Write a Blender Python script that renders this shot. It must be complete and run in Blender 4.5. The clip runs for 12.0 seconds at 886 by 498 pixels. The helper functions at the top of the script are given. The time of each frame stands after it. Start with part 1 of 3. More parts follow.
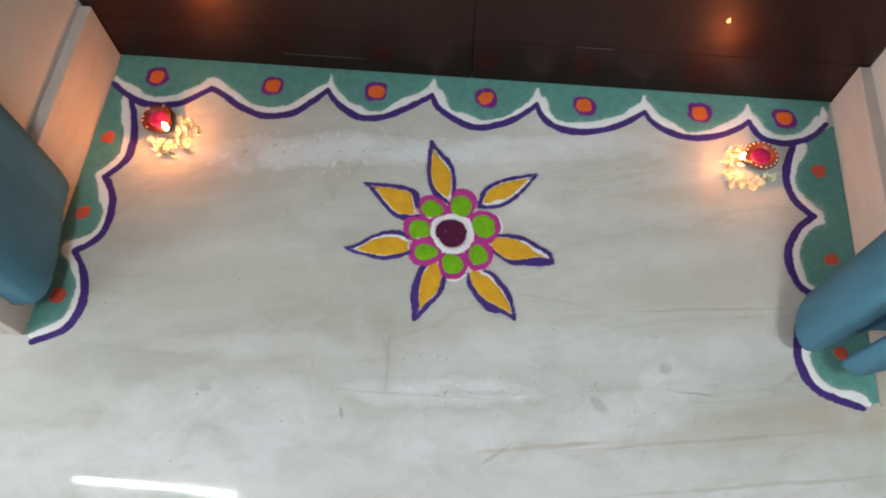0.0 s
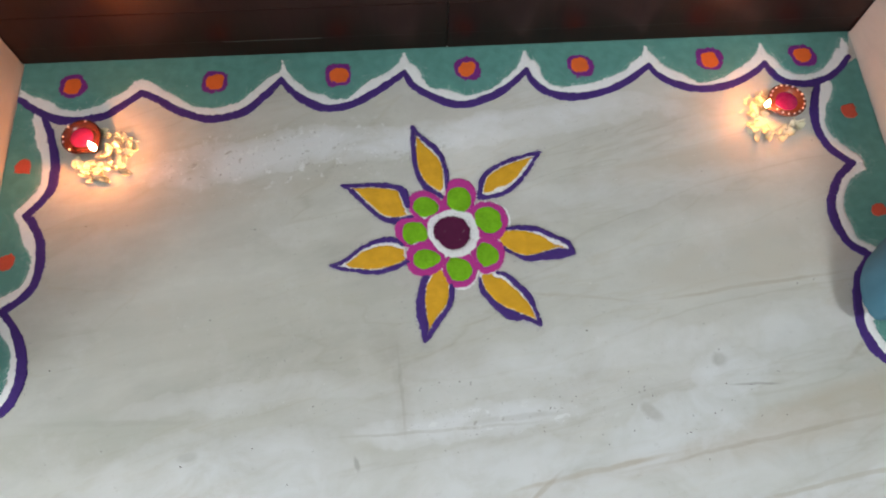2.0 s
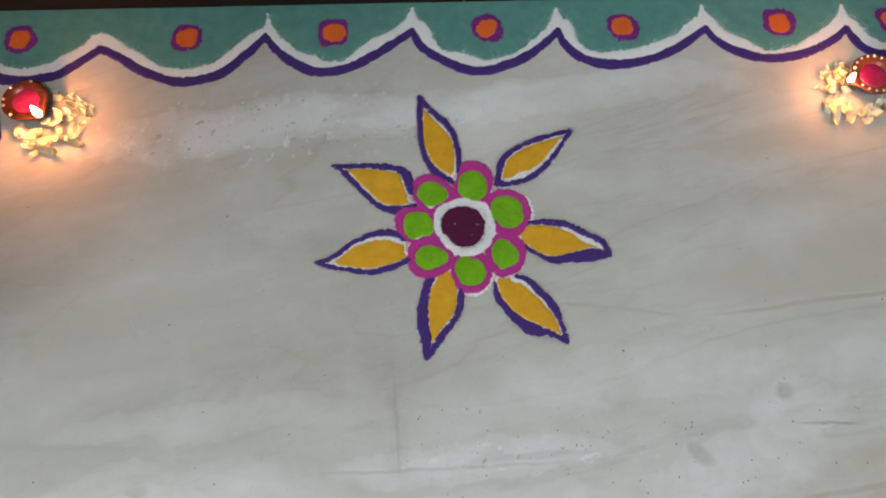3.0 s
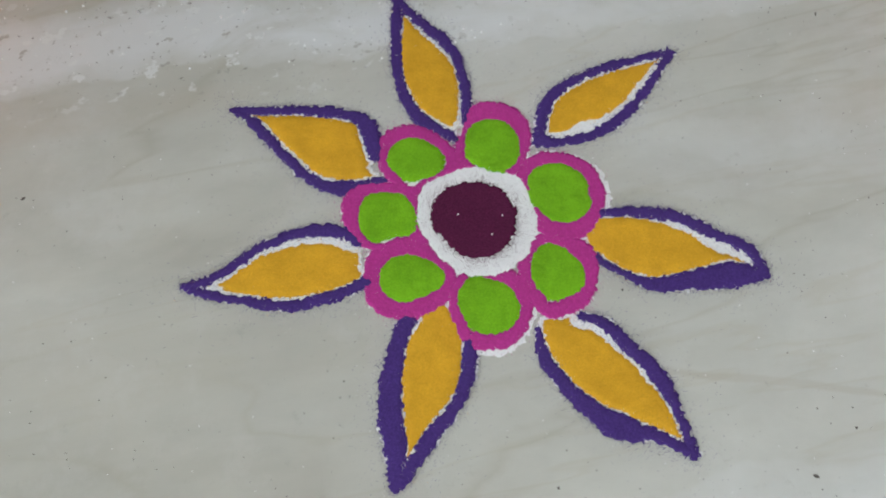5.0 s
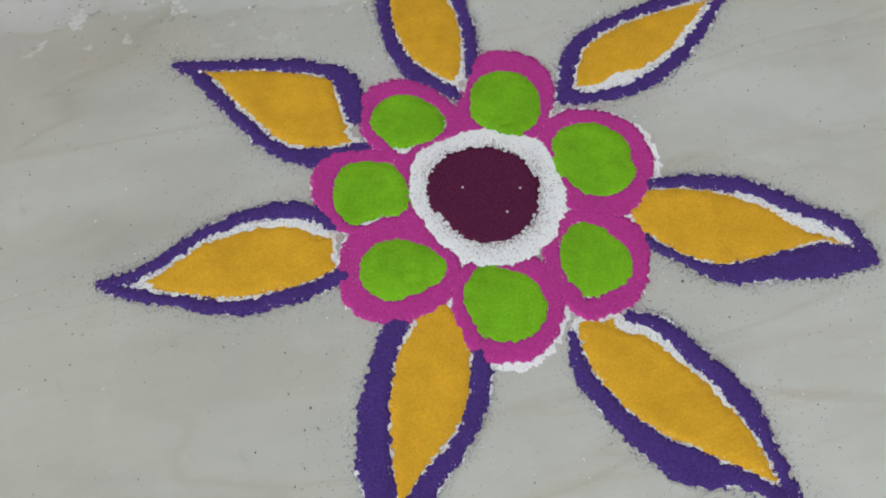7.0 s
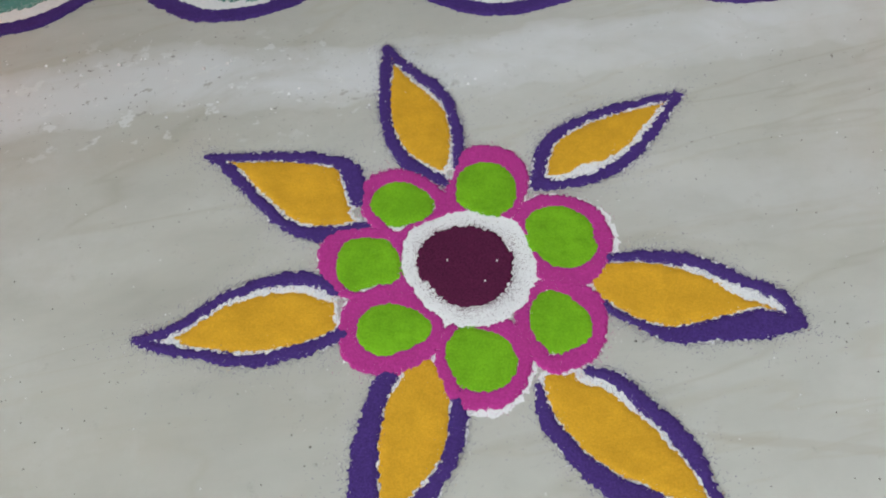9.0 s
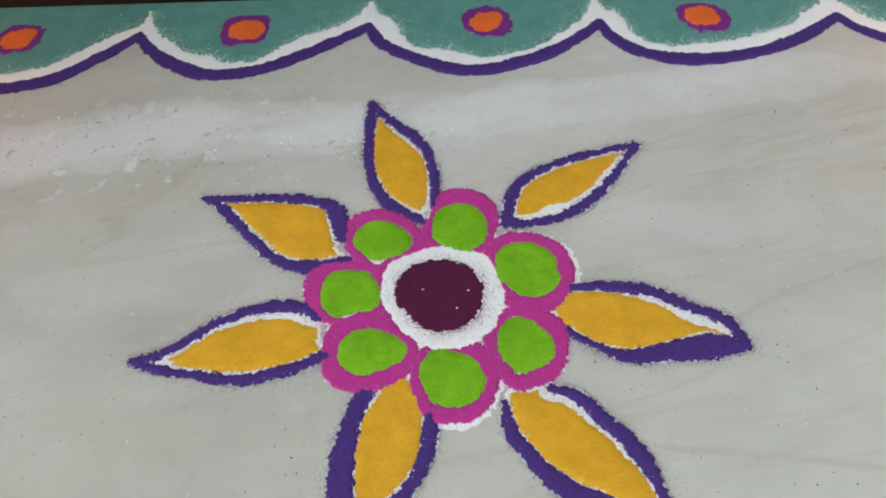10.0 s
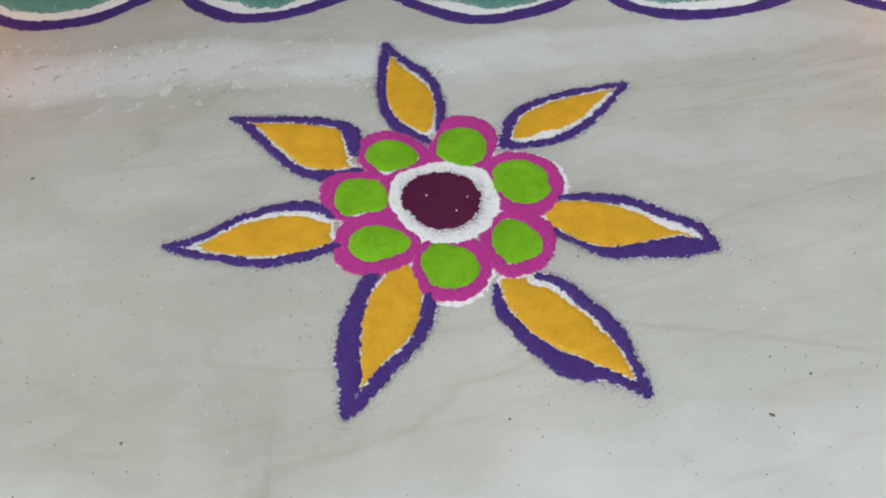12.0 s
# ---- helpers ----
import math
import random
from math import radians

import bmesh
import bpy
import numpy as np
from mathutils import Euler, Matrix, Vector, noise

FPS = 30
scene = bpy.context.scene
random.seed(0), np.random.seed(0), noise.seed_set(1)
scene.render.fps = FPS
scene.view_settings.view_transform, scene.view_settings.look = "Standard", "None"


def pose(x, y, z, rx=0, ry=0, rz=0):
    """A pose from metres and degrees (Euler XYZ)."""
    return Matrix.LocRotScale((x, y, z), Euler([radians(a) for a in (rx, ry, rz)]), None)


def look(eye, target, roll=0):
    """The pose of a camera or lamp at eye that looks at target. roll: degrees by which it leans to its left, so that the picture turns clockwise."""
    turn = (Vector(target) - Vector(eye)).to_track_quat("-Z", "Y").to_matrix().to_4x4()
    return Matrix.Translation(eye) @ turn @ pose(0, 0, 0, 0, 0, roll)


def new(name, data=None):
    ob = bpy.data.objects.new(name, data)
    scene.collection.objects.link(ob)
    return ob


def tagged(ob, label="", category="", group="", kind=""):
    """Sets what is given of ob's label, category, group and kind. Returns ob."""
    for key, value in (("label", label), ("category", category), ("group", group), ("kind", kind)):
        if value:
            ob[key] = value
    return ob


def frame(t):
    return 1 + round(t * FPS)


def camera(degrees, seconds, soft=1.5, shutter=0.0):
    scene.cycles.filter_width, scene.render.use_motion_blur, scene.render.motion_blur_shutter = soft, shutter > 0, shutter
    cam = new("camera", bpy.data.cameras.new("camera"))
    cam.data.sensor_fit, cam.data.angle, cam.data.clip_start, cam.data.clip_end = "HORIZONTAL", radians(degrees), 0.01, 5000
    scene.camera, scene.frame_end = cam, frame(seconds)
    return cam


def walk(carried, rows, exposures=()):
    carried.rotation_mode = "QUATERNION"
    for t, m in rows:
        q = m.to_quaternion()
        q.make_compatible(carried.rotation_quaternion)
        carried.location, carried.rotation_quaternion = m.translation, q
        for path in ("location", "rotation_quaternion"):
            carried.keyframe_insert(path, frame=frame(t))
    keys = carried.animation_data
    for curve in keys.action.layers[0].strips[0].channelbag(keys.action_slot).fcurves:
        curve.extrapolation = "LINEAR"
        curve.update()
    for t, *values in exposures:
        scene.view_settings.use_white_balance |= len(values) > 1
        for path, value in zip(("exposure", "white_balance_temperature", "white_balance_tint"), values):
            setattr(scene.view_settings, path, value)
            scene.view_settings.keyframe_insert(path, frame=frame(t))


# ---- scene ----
cam = camera(63.0, 12.0, soft=2.0)
PATH = [
    (0, (0.029, -0.682, 0.863), (-0.058, 0.161, -0.948), -0.9),
    (0.5, (0.005, -0.646, 0.848), (-0.031, 0.211, -0.958), -0.5),
    (1, (-0.016, -0.63, 0.819), (0.004, 0.182, -1.009), 1.1),
    (1.5, (-0.033, -0.609, 0.796), (-0.008, 0.166, -1.048), -0.1),
    (2, (-0.038, -0.584, 0.756), (0.018, 0.171, -1.095), 1.2),
    (2.5, (-0.029, -0.533, 0.699), (-0.002, 0.167, -1.175), 0.4),
    (3, (-0.027, -0.509, 0.637), (-0.016, 0.171, -1.244), -0.4),
    (5, (-0.017, -0.416, 0.315), (-0.029, 0.415, -1.504), -1.7),
    (5.5, (-0.019, -0.406, 0.27), (-0.012, 0.426, -1.548), -1.6),
    (6, (-0.024, -0.398, 0.246), (-0.012, 0.462, -1.56), -0.8),
    (6.5, (-0.02, -0.397, 0.23), (-0.03, 0.488, -1.563), -2.4),
    (8.5, (-0.011, -0.406, 0.256), (-0.047, 0.626, -1.457), -2.3),
    (9, (-0.004, -0.426, 0.265), (-0.063, 0.691, -1.393), -3.9),
    (9.5, (0.001, -0.442, 0.272), (-0.04, 0.764, -1.323), -2.9),
    (10, (0.005, -0.457, 0.277), (-0.033, 0.816, -1.266), -2.7),
    (10.5, (0.005, -0.469, 0.282), (-0.031, 0.871, -1.202), -2.4),
    (11, (0.006, -0.482, 0.28), (-0.038, 0.84, -1.22), -2.2),
    (11.5, (0.007, -0.497, 0.277), (-0.047, 0.829, -1.219), -1.9),
    (12, (0.008, -0.523, 0.272), (-0.048, 0.777, -1.246), -1.6),
]
walk(cam, [(t, look(eye, target, roll)) for t, eye, target, roll in PATH], exposures=((0, 0.15), (1.5, 0.20), (2.0, 0.17), (2.5, -0.05), (3.2, -0.05), (5.0, 0.23), (8.5, 0.29), (11.0, 0.40), (12.0, 0.40)))

# ---- world and lights ----
world = bpy.data.worlds.new("world")
scene.world = world
world.use_nodes = True
wn = world.node_tree.nodes
sky = wn.new("ShaderNodeTexSky")
sky.sky_type, sky.sun_disc = "NISHITA", False
sky.sun_elevation, sky.sun_rotation = radians(40), radians(200)
world.node_tree.links.new(sky.outputs[0], wn["Background"].inputs[0])
wn["Background"].inputs[1].default_value = 0.1

WEST_FILL_POWER, TUBE_STRENGTH, CEILING_FILL_STRENGTH, FLAME_STRENGTH = 60.0, 60.0, 84.0, 560.0


def area_lamp(name, m, width, height, watts, colour):
    data = bpy.data.lights.new(name, "AREA")
    data.shape, data.size, data.size_y, data.energy, data.color = "RECTANGLE", width, height, watts, colour
    ob = new(name, data)
    ob.matrix_world = m
    return ob


# added fill light, as daylight through an unseen window opening in the west wall
area_lamp("west_fill_light", look((-2.57, -2.30, 1.55), (0.0, -0.6, 0.2)), 1.5, 1.2, WEST_FILL_POWER, (0.88, 0.955, 1.0))


# ---- materials ----
def material(name, colour, rough=0.6, metal=0.0):
    m = bpy.data.materials.new(name)
    m.use_nodes = True
    b = m.node_tree.nodes["Principled BSDF"]
    b.inputs["Base Color"].default_value = (*colour, 1)
    b.inputs["Roughness"].default_value = rough
    b.inputs["Metallic"].default_value = metal
    return m, b


def node(m, kind, **values):
    n = m.node_tree.nodes.new("ShaderNode" + kind)
    for k, v in values.items():
        n.inputs[k].default_value = v
    return n


def link(m, a, b):
    m.node_tree.links.new(a, b)


def coords(m, scale=(1, 1, 1), turn=0.0):
    c, mp = node(m, "TexCoord"), node(m, "Mapping")
    mp.vector_type = "TEXTURE"
    mp.inputs["Scale"].default_value = tuple(1 / s for s in scale)
    mp.inputs["Rotation"].default_value = (0, 0, radians(turn))
    link(m, c.outputs["Object"], mp.inputs["Vector"])
    return mp.outputs["Vector"]


def noise_tex(m, vec, scale, detail=4.0, rough=0.6, distort=0.0):
    n = node(m, "TexNoise", Scale=scale, Detail=detail, Roughness=rough, Distortion=distort)
    link(m, vec, n.inputs["Vector"])
    return n.outputs["Fac"]


def ramp(m, fac, stops):
    r = node(m, "ValToRGB")
    e = r.color_ramp.elements
    while len(e) < len(stops):
        e.new(0.5)
    for i, (p, c) in enumerate(stops):
        e[i].position = p
        e[i].color = (*c, 1) if len(c) == 3 else c
    link(m, fac, r.inputs["Fac"])
    return r.outputs["Color"]


def grey(v):
    return (v, v, v)


def mix(m, fac, a, b, how="MIX"):
    n = node(m, "Mix")
    n.data_type, n.blend_type = "RGBA", how
    if isinstance(fac, (int, float)):
        n.inputs[0].default_value = fac
    else:
        link(m, fac, n.inputs[0])
    for slot, v in ((6, a), (7, b)):
        if isinstance(v, tuple):
            n.inputs[slot].default_value = (*v, 1)
        else:
            link(m, v, n.inputs[slot])
    return n.outputs[2]


def bump(m, b, fac, strength, distance):
    n = node(m, "Bump", Strength=strength, Distance=distance)
    link(m, fac, n.inputs["Height"])
    link(m, n.outputs["Normal"], b.inputs["Normal"])


def powder_material(name, colour, speck=0.25, patch=0.12):
    m, b = material(name, colour, 0.95)
    b.inputs["Specular IOR Level"].default_value = 0.15
    v = coords(m)
    fine = noise_tex(m, v, 1300, 2, 0.7)
    broad = noise_tex(m, v, 70, 3, 0.6)
    a = ramp(m, fine, [(0.3, tuple(c * (1 - speck) for c in colour)), (0.7, tuple(min(1, c * (1 + speck)) for c in colour))])
    c = ramp(m, broad, [(0.3, grey(1 - patch)), (0.7, grey(1.0))])
    link(m, mix(m, 1.0, a, c, "MULTIPLY"), b.inputs["Base Color"])
    bump(m, b, mix(m, 0.3, fine, broad), 0.35, 0.0006)
    return m


YELLOW = powder_material("yellow_powder", (0.74, 0.395, 0.028), 0.12, 0.18)
GREEN = powder_material("green_powder", (0.20, 0.49, 0.016), 0.14, 0.30)
MAGENTA = powder_material("magenta_powder", (0.48, 0.042, 0.27), 0.2)
PURPLE = powder_material("purple_powder", (0.068, 0.034, 0.19), 0.3)
MAROON = powder_material("maroon_powder", (0.092, 0.013, 0.048), 0.4)
WHITE = powder_material("white_powder", (0.86, 0.86, 0.87), 0.08, 0.06)
TEAL = powder_material("teal_powder", (0.12, 0.31, 0.28), 0.12, 0.2)
ORANGE = powder_material("orange_powder", (0.80, 0.15, 0.03), 0.15)
RED = powder_material("red_powder", (0.60, 0.10, 0.06), 0.15)
VIOLET = powder_material("violet_powder", (0.19, 0.03, 0.22), 0.25)


def patch_mask(m, x, y, rx, ry, turn=0.0, place=None):
    """One in the middle of an oval on the floor, nought at its edge."""
    mp, g = node(m, "Mapping"), node(m, "TexGradient")
    mp.vector_type, g.gradient_type = "TEXTURE", "SPHERICAL"
    mp.inputs["Location"].default_value = (x, y, 0)
    mp.inputs["Rotation"].default_value = (0, 0, radians(turn))
    mp.inputs["Scale"].default_value = (rx, ry, 1)
    link(m, place or node(m, "TexCoord").outputs["Object"], mp.inputs["Vector"])
    link(m, mp.outputs["Vector"], g.inputs["Vector"])
    return g.outputs["Fac"]


def frayed_coords(m, scale, amount, detail=4.0):
    """Places on the floor shifted to and fro, so that shapes laid on them get torn edges."""
    c, n = node(m, "TexCoord"), node(m, "TexNoise", Scale=scale, Detail=detail, Roughness=0.6)
    link(m, c.outputs["Object"], n.inputs["Vector"])
    off, add = node(m, "VectorMath"), node(m, "VectorMath")
    off.operation, add.operation = "MULTIPLY_ADD", "ADD"
    link(m, n.outputs["Color"], off.inputs[0])
    off.inputs[1].default_value = (amount, amount * 0.6, 0)
    off.inputs[2].default_value = (-amount / 2, -amount * 0.3, 0)
    link(m, c.outputs["Object"], add.inputs[0])
    link(m, off.outputs[0], add.inputs[1])
    return add.outputs[0]


def floor_material():
    m, b = material("marble_floor", (0.55, 0.53, 0.48), 0.2)
    flat = coords(m)
    torn = frayed_coords(m, 11, 0.11)
    wavy = frayed_coords(m, 7, 0.045)
    v, w = coords(m, (1.0, 3.0, 1), 11), coords(m, (1.0, 6.0, 1), 13)
    cloud = noise_tex(m, v, 1.9, 6, 0.6, 0.5)
    base = ramp(m, cloud, [(0.30, (0.465, 0.452, 0.402)), (0.5, (0.545, 0.54, 0.498)), (0.68, (0.60, 0.60, 0.572))])
    for scale, width, depth, distort in ((1.0, 0.007, 0.90, 0.5), (1.9, 0.010, 0.95, 0.5)):
        vein = noise_tex(m, w, scale, 5, 0.5, distort)
        lines = ramp(m, vein, [(0.5 - width, grey(1.0)), (0.5, (depth, depth * 0.98, depth * 0.94)), (0.5 + width, grey(1.0))])
        base = mix(m, 0.8, base, lines, "MULTIPLY")
    mottle = noise_tex(m, coords(m, (1.0, 1.8, 1), 12), 15, 6, 0.65, 0.3)
    base = mix(m, 1.0, base, ramp(m, mottle, [(0.3, grey(0.92)), (0.7, grey(1.06))]), "MULTIPLY")
    # tan bands that rise across the stone; the last, grey-green one paints wall-end shade
    for x, y, rx, ry, turn, colour, most in (
        (0.42, -0.472, 0.26, 0.034, 13, (0.47, 0.42, 0.34), 0.8), (0.16, -0.522, 0.14, 0.012, 10, (0.46, 0.40, 0.32), 0.6), (0.34, -0.60, 0.40, 0.05, 8, (0.52, 0.48, 0.40), 0.6),
        (0.34, -0.300, 0.17, 0.040, 8, (0.49, 0.455, 0.385), 0.6), (0.30, -0.175, 0.20, 0.020, 10, (0.49, 0.45, 0.38), 0.55), (-0.25, -0.345, 0.24, 0.045, 8, (0.49, 0.475, 0.42), 0.6), (-0.30, -0.205, 0.22, 0.018, 9, (0.49, 0.455, 0.39), 0.5), (-0.40, -0.47, 0.13, 0.035, 4, (0.45, 0.45, 0.395), 0.7),
    ):
        mask = ramp(m, patch_mask(m, x, y, rx, ry, turn, wavy), [(0.0, grey(0.0)), (0.4, grey(most))])
        base = mix(m, mix(m, 1.0, mask, ramp(m, mottle, [(0.35, grey(0.55)), (0.60, grey(1.0))]), "MULTIPLY"), base, colour)
    # chalky water dried in patches with torn edges; the widest also paints in front brightness
    chalk = ramp(m, noise_tex(m, coords(m, (1.0, 1.5, 1), 10), 15, 7, 0.62, 0.7), [(0.30, grey(0.2)), (0.58, grey(1.0))])
    for x, y, rx, ry, turn, most in ((-0.25, -0.525, 0.16, 0.062, 4, 0.75), (-0.36, -0.60, 0.24, 0.055, 4, 0.6), (0.01, -0.472, 0.13, 0.022, 4, 0.75), (0.272, -0.432, 0.045, 0.026, 0, 0.7), (0.225, -0.482, 0.09, 0.032, 18, 0.7), (0.03, -0.530, 0.13, 0.034, 5, 0.55), (0.12, -0.40, 0.20, 0.028, 4, 0.4), (0.33, -0.385, 0.12, 0.028, 6, 0.5), (-0.19, -0.140, 0.26, 0.030, 6, 0.95), (0.09, -0.115, 0.2, 0.024, 7, 0.75), (0.2, -0.21, 0.16, 0.03, 9, 0.35), (-0.22, -0.43, 0.16, 0.016, 3, 0.35), (0.36, -0.565, 0.2, 0.02, 7, 0.5), (0.08, -0.575, 0.5, 0.10, 5, 0.55), (0.10, -0.445, 0.32, 0.05, 4, 0.4)):
        mask = ramp(m, patch_mask(m, x, y, rx, ry, turn, torn), [(0.0, grey(0.0)), (0.10, grey(most * 0.42)), (0.55, grey(most * 0.9))])
        base = mix(m, mix(m, 1.0, mask, chalk, "MULTIPLY"), base, (0.735, 0.745, 0.765))
    # old brownish marks
    for x, y, rx, ry, turn in ((-0.068, -0.43, 0.012, 0.075, 8), (-0.03, -0.40, 0.08, 0.03, 0), (-0.085, -0.385, 0.03, 0.02, 0)):
        mask = ramp(m, patch_mask(m, x, y, rx, ry, turn, wavy), [(0.0, grey(0.0)), (0.7, grey(0.22))])
        base = mix(m, mask, base, (0.36, 0.33, 0.28))
    # chalk crumbs trodden flat behind the flower, with dark specks between
    for seed, scale, lo, hi, colour, most in ((0.0, 75, 0.60, 0.64, (0.76, 0.77, 0.77), 0.8), (1.5, 90, 0.64, 0.68, (0.34, 0.32, 0.29), 0.6), (3.7, 190, 0.66, 0.70, (0.20, 0.18, 0.17), 0.7)):
        fleck = ramp(m, noise_tex(m, coords(m, (1.0 + seed * 0.02, 1.25, 1), 20 + seed), scale, 3, 0.6), [(lo, grey(0.0)), (hi, grey(most))])
        for x, y, rx, ry, turn in ((-0.18, -0.145, 0.24, 0.050, 5), (0.03, -0.468, 0.15, 0.020, 2)):
            band = ramp(m, patch_mask(m, x, y, rx, ry, turn), [(0.0, grey(0.0)), (0.5, grey(1.0))])
            base = mix(m, mix(m, 1.0, band, fleck, "MULTIPLY"), base, colour)
    # hairline cracks, scratches and single stains
    shaky = frayed_coords(m, 14, 0.016, 5)
    for x, y, rx, ry, turn, colour, most in (
        (0.13, -0.524, 0.10, 0.0035, 10, (0.46, 0.40, 0.32), 0.7), (0.34, -0.497, 0.22, 0.0030, 9, (0.42, 0.37, 0.30), 0.6), (0.38, -0.545, 0.22, 0.003, 9, (0.46, 0.42, 0.35), 0.6), (0.074, -0.538, 0.028, 0.003, 38, (0.42, 0.37, 0.30), 0.6),
        (0.33, -0.336, 0.13, 0.003, 6, (0.44, 0.40, 0.33), 0.7), (0.13, -0.34, 0.08, 0.0025, -8, (0.44, 0.40, 0.33), 0.5), (0.435, -0.405, 0.04, 0.004, 38, (0.42, 0.38, 0.32), 0.7), (-0.36, -0.452, 0.12, 0.004, -2, (0.42, 0.40, 0.35), 0.4),
        (-0.067, -0.43, 0.0028, 0.055, 3, (0.36, 0.33, 0.28), 0.55), (-0.03, -0.476, 0.13, 0.0022, 1, (0.42, 0.40, 0.36), 0.5), (0.305, -0.447, 0.032, 0.0018, -3, (0.28, 0.26, 0.24), 0.6), (0.05, -0.468, 0.06, 0.004, 4, (0.36, 0.34, 0.31), 0.4),
        (0.192, -0.468, 0.016, 0.008, -40, (0.33, 0.31, 0.27), 0.7), (0.273, -0.418, 0.0105, 0.0095, 0, (0.46, 0.46, 0.44), 0.9), (-0.115, -0.505, 0.003, 0.010, 10, (0.32, 0.31, 0.29), 0.7), (-0.285, -0.49, 0.012, 0.006, 10, (0.38, 0.37, 0.34), 0.7),
    ):
        mask = ramp(m, patch_mask(m, x, y, rx, ry, turn, shaky), [(0.0, grey(0.0)), (0.5, grey(most))])
        base = mix(m, mix(m, 1.0, mask, ramp(m, mottle, [(0.35, grey(0.45)), (0.60, grey(1.0))]), "MULTIPLY"), base, colour)
    blot = ramp(m, noise_tex(m, flat, 13, 6, 0.7), [(0.52, grey(0.0)), (0.75, grey(0.4))])
    base = mix(m, blot, base, (0.66, 0.66, 0.66))
    dirt = ramp(m, noise_tex(m, flat, 75, 6, 0.8), [(0.60, grey(0.0)), (0.72, grey(0.4))])
    base = mix(m, dirt, base, (0.33, 0.31, 0.28))
    link(m, base, b.inputs["Base Color"])
    link(m, ramp(m, noise_tex(m, flat, 18, 5, 0.7), [(0.35, grey(0.03)), (0.75, grey(0.10))]), b.inputs["Roughness"])
    b.inputs["Specular IOR Level"].default_value = 0.5
    bump(m, b, noise_tex(m, flat, 5, 2), 0.03, 0.002)
    return m


def wall_material(name, colour):
    m, b = material(name, colour, 0.7)
    v = coords(m)
    broad = noise_tex(m, v, 5, 4)
    link(m, ramp(m, broad, [(0.3, tuple(c * 0.9 for c in colour)), (0.7, colour)]), b.inputs["Base Color"])
    bump(m, b, noise_tex(m, v, 160, 4), 0.15, 0.002)
    return m


def stone_skirting_material():
    m, b = material("skirting_stone", (0.5, 0.44, 0.38), 0.35)
    v = coords(m, (1, 1, 3))
    link(m, ramp(m, noise_tex(m, v, 8, 6, 0.6, 0.8), [(0.3, (0.50, 0.44, 0.40)), (0.7, (0.61, 0.54, 0.49))]), b.inputs["Base Color"])
    bump(m, b, noise_tex(m, v, 60, 4), 0.1, 0.001)
    return m


def door_material():
    m, b = material("dark_polished_wood", (0.016, 0.010, 0.008), 0.38)
    v = coords(m, (14, 14, 1.2))
    grain = noise_tex(m, v, 6, 6, 0.6, 0.5)
    link(m, ramp(m, grain, [(0.3, (0.007, 0.0035, 0.0035)), (0.7, (0.016, 0.0068, 0.0056))]), b.inputs["Base Color"])
    link(m, ramp(m, noise_tex(m, coords(m), 14, 4), [(0.3, grey(0.30)), (0.7, grey(0.42))]), b.inputs["Roughness"])
    b.inputs["Specular IOR Level"].default_value = 0.5
    b.inputs["Specular Tint"].default_value = (1.0, 0.45, 0.38, 1)
    b.inputs["Coat Weight"].default_value = 0.09
    b.inputs["Coat Roughness"].default_value = 0.03
    return m


def cloth_material():
    m, b = material("blue_curtain_cloth", (0.10, 0.30, 0.44), 0.85)
    v = coords(m, (1, 1, 0.25))
    weave = noise_tex(m, coords(m), 420, 4, 0.75)
    broad = noise_tex(m, v, 22, 4, 0.6, 0.3)
    base = ramp(m, broad, [(0.3, (0.060, 0.192, 0.275)), (0.7, (0.098, 0.266, 0.375))])
    link(m, base, b.inputs["Base Color"])
    bump(m, b, mix(m, 0.45, weave, broad), 0.75, 0.006)
    return m


FLOOR, DOOR, CLOTH, SKIRT = floor_material(), door_material(), cloth_material(), stone_skirting_material()
WALL, CEILING = wall_material("cream_wall_paint", (0.66, 0.60, 0.55)), wall_material("white_ceiling_paint", (0.8, 0.8, 0.78))


# ---- mesh helpers ----
def mesh_object(name, verts, faces, mat, parent=None, smooth=False):
    me = bpy.data.meshes.new(name)
    me.from_pydata(verts, [], faces)
    me.materials.append(mat)
    if smooth:
        me.polygons.foreach_set("use_smooth", [True] * len(me.polygons))
    me.update()
    ob = new(name, me)
    if parent:
        ob.parent = parent
    return ob


def part(name, bm, mat, parent=None, label="", smooth=False):
    me = bpy.data.meshes.new(name)
    bmesh.ops.recalc_face_normals(bm, faces=bm.faces)
    bm.to_mesh(me)
    bm.free()
    me.materials.append(mat)
    if smooth:
        me.polygons.foreach_set("use_smooth", [True] * len(me.polygons))
    ob = new(name, me)
    if parent:
        ob.parent = parent
    if label:
        tagged(ob, label)
    return ob


def box(x0, x1, y0, y1, z0, z1, bevel=0.0):
    bm = bmesh.new()
    bmesh.ops.create_cube(bm, size=1, matrix=Matrix.LocRotScale(((x0 + x1) / 2, (y0 + y1) / 2, (z0 + z1) / 2), None, (x1 - x0, y1 - y0, z1 - z0)))
    if bevel:
        bmesh.ops.bevel(bm, geom=bm.edges[:], offset=bevel, segments=2, affect="EDGES", profile=0.5)
    return bm


def group_of(name, x=0.0, y=0.0, z=0.0, label="", category="", group="", kind=""):
    ob = new(name)
    ob.location = (x, y, z)
    ob.empty_display_size = 0.02
    return tagged(ob, label, category, group, kind)


# ---- structure ----
HALF = 0.525        # half the width between the skirtings of the recess
STUB = 0.445        # depth of the recess
WALLX = 0.541       # wall face behind the skirting
TOP = 2.62


def structure(name, bm, mat, label, category="wall"):
    return tagged(part(name, bm, mat), label, category, kind="structure")


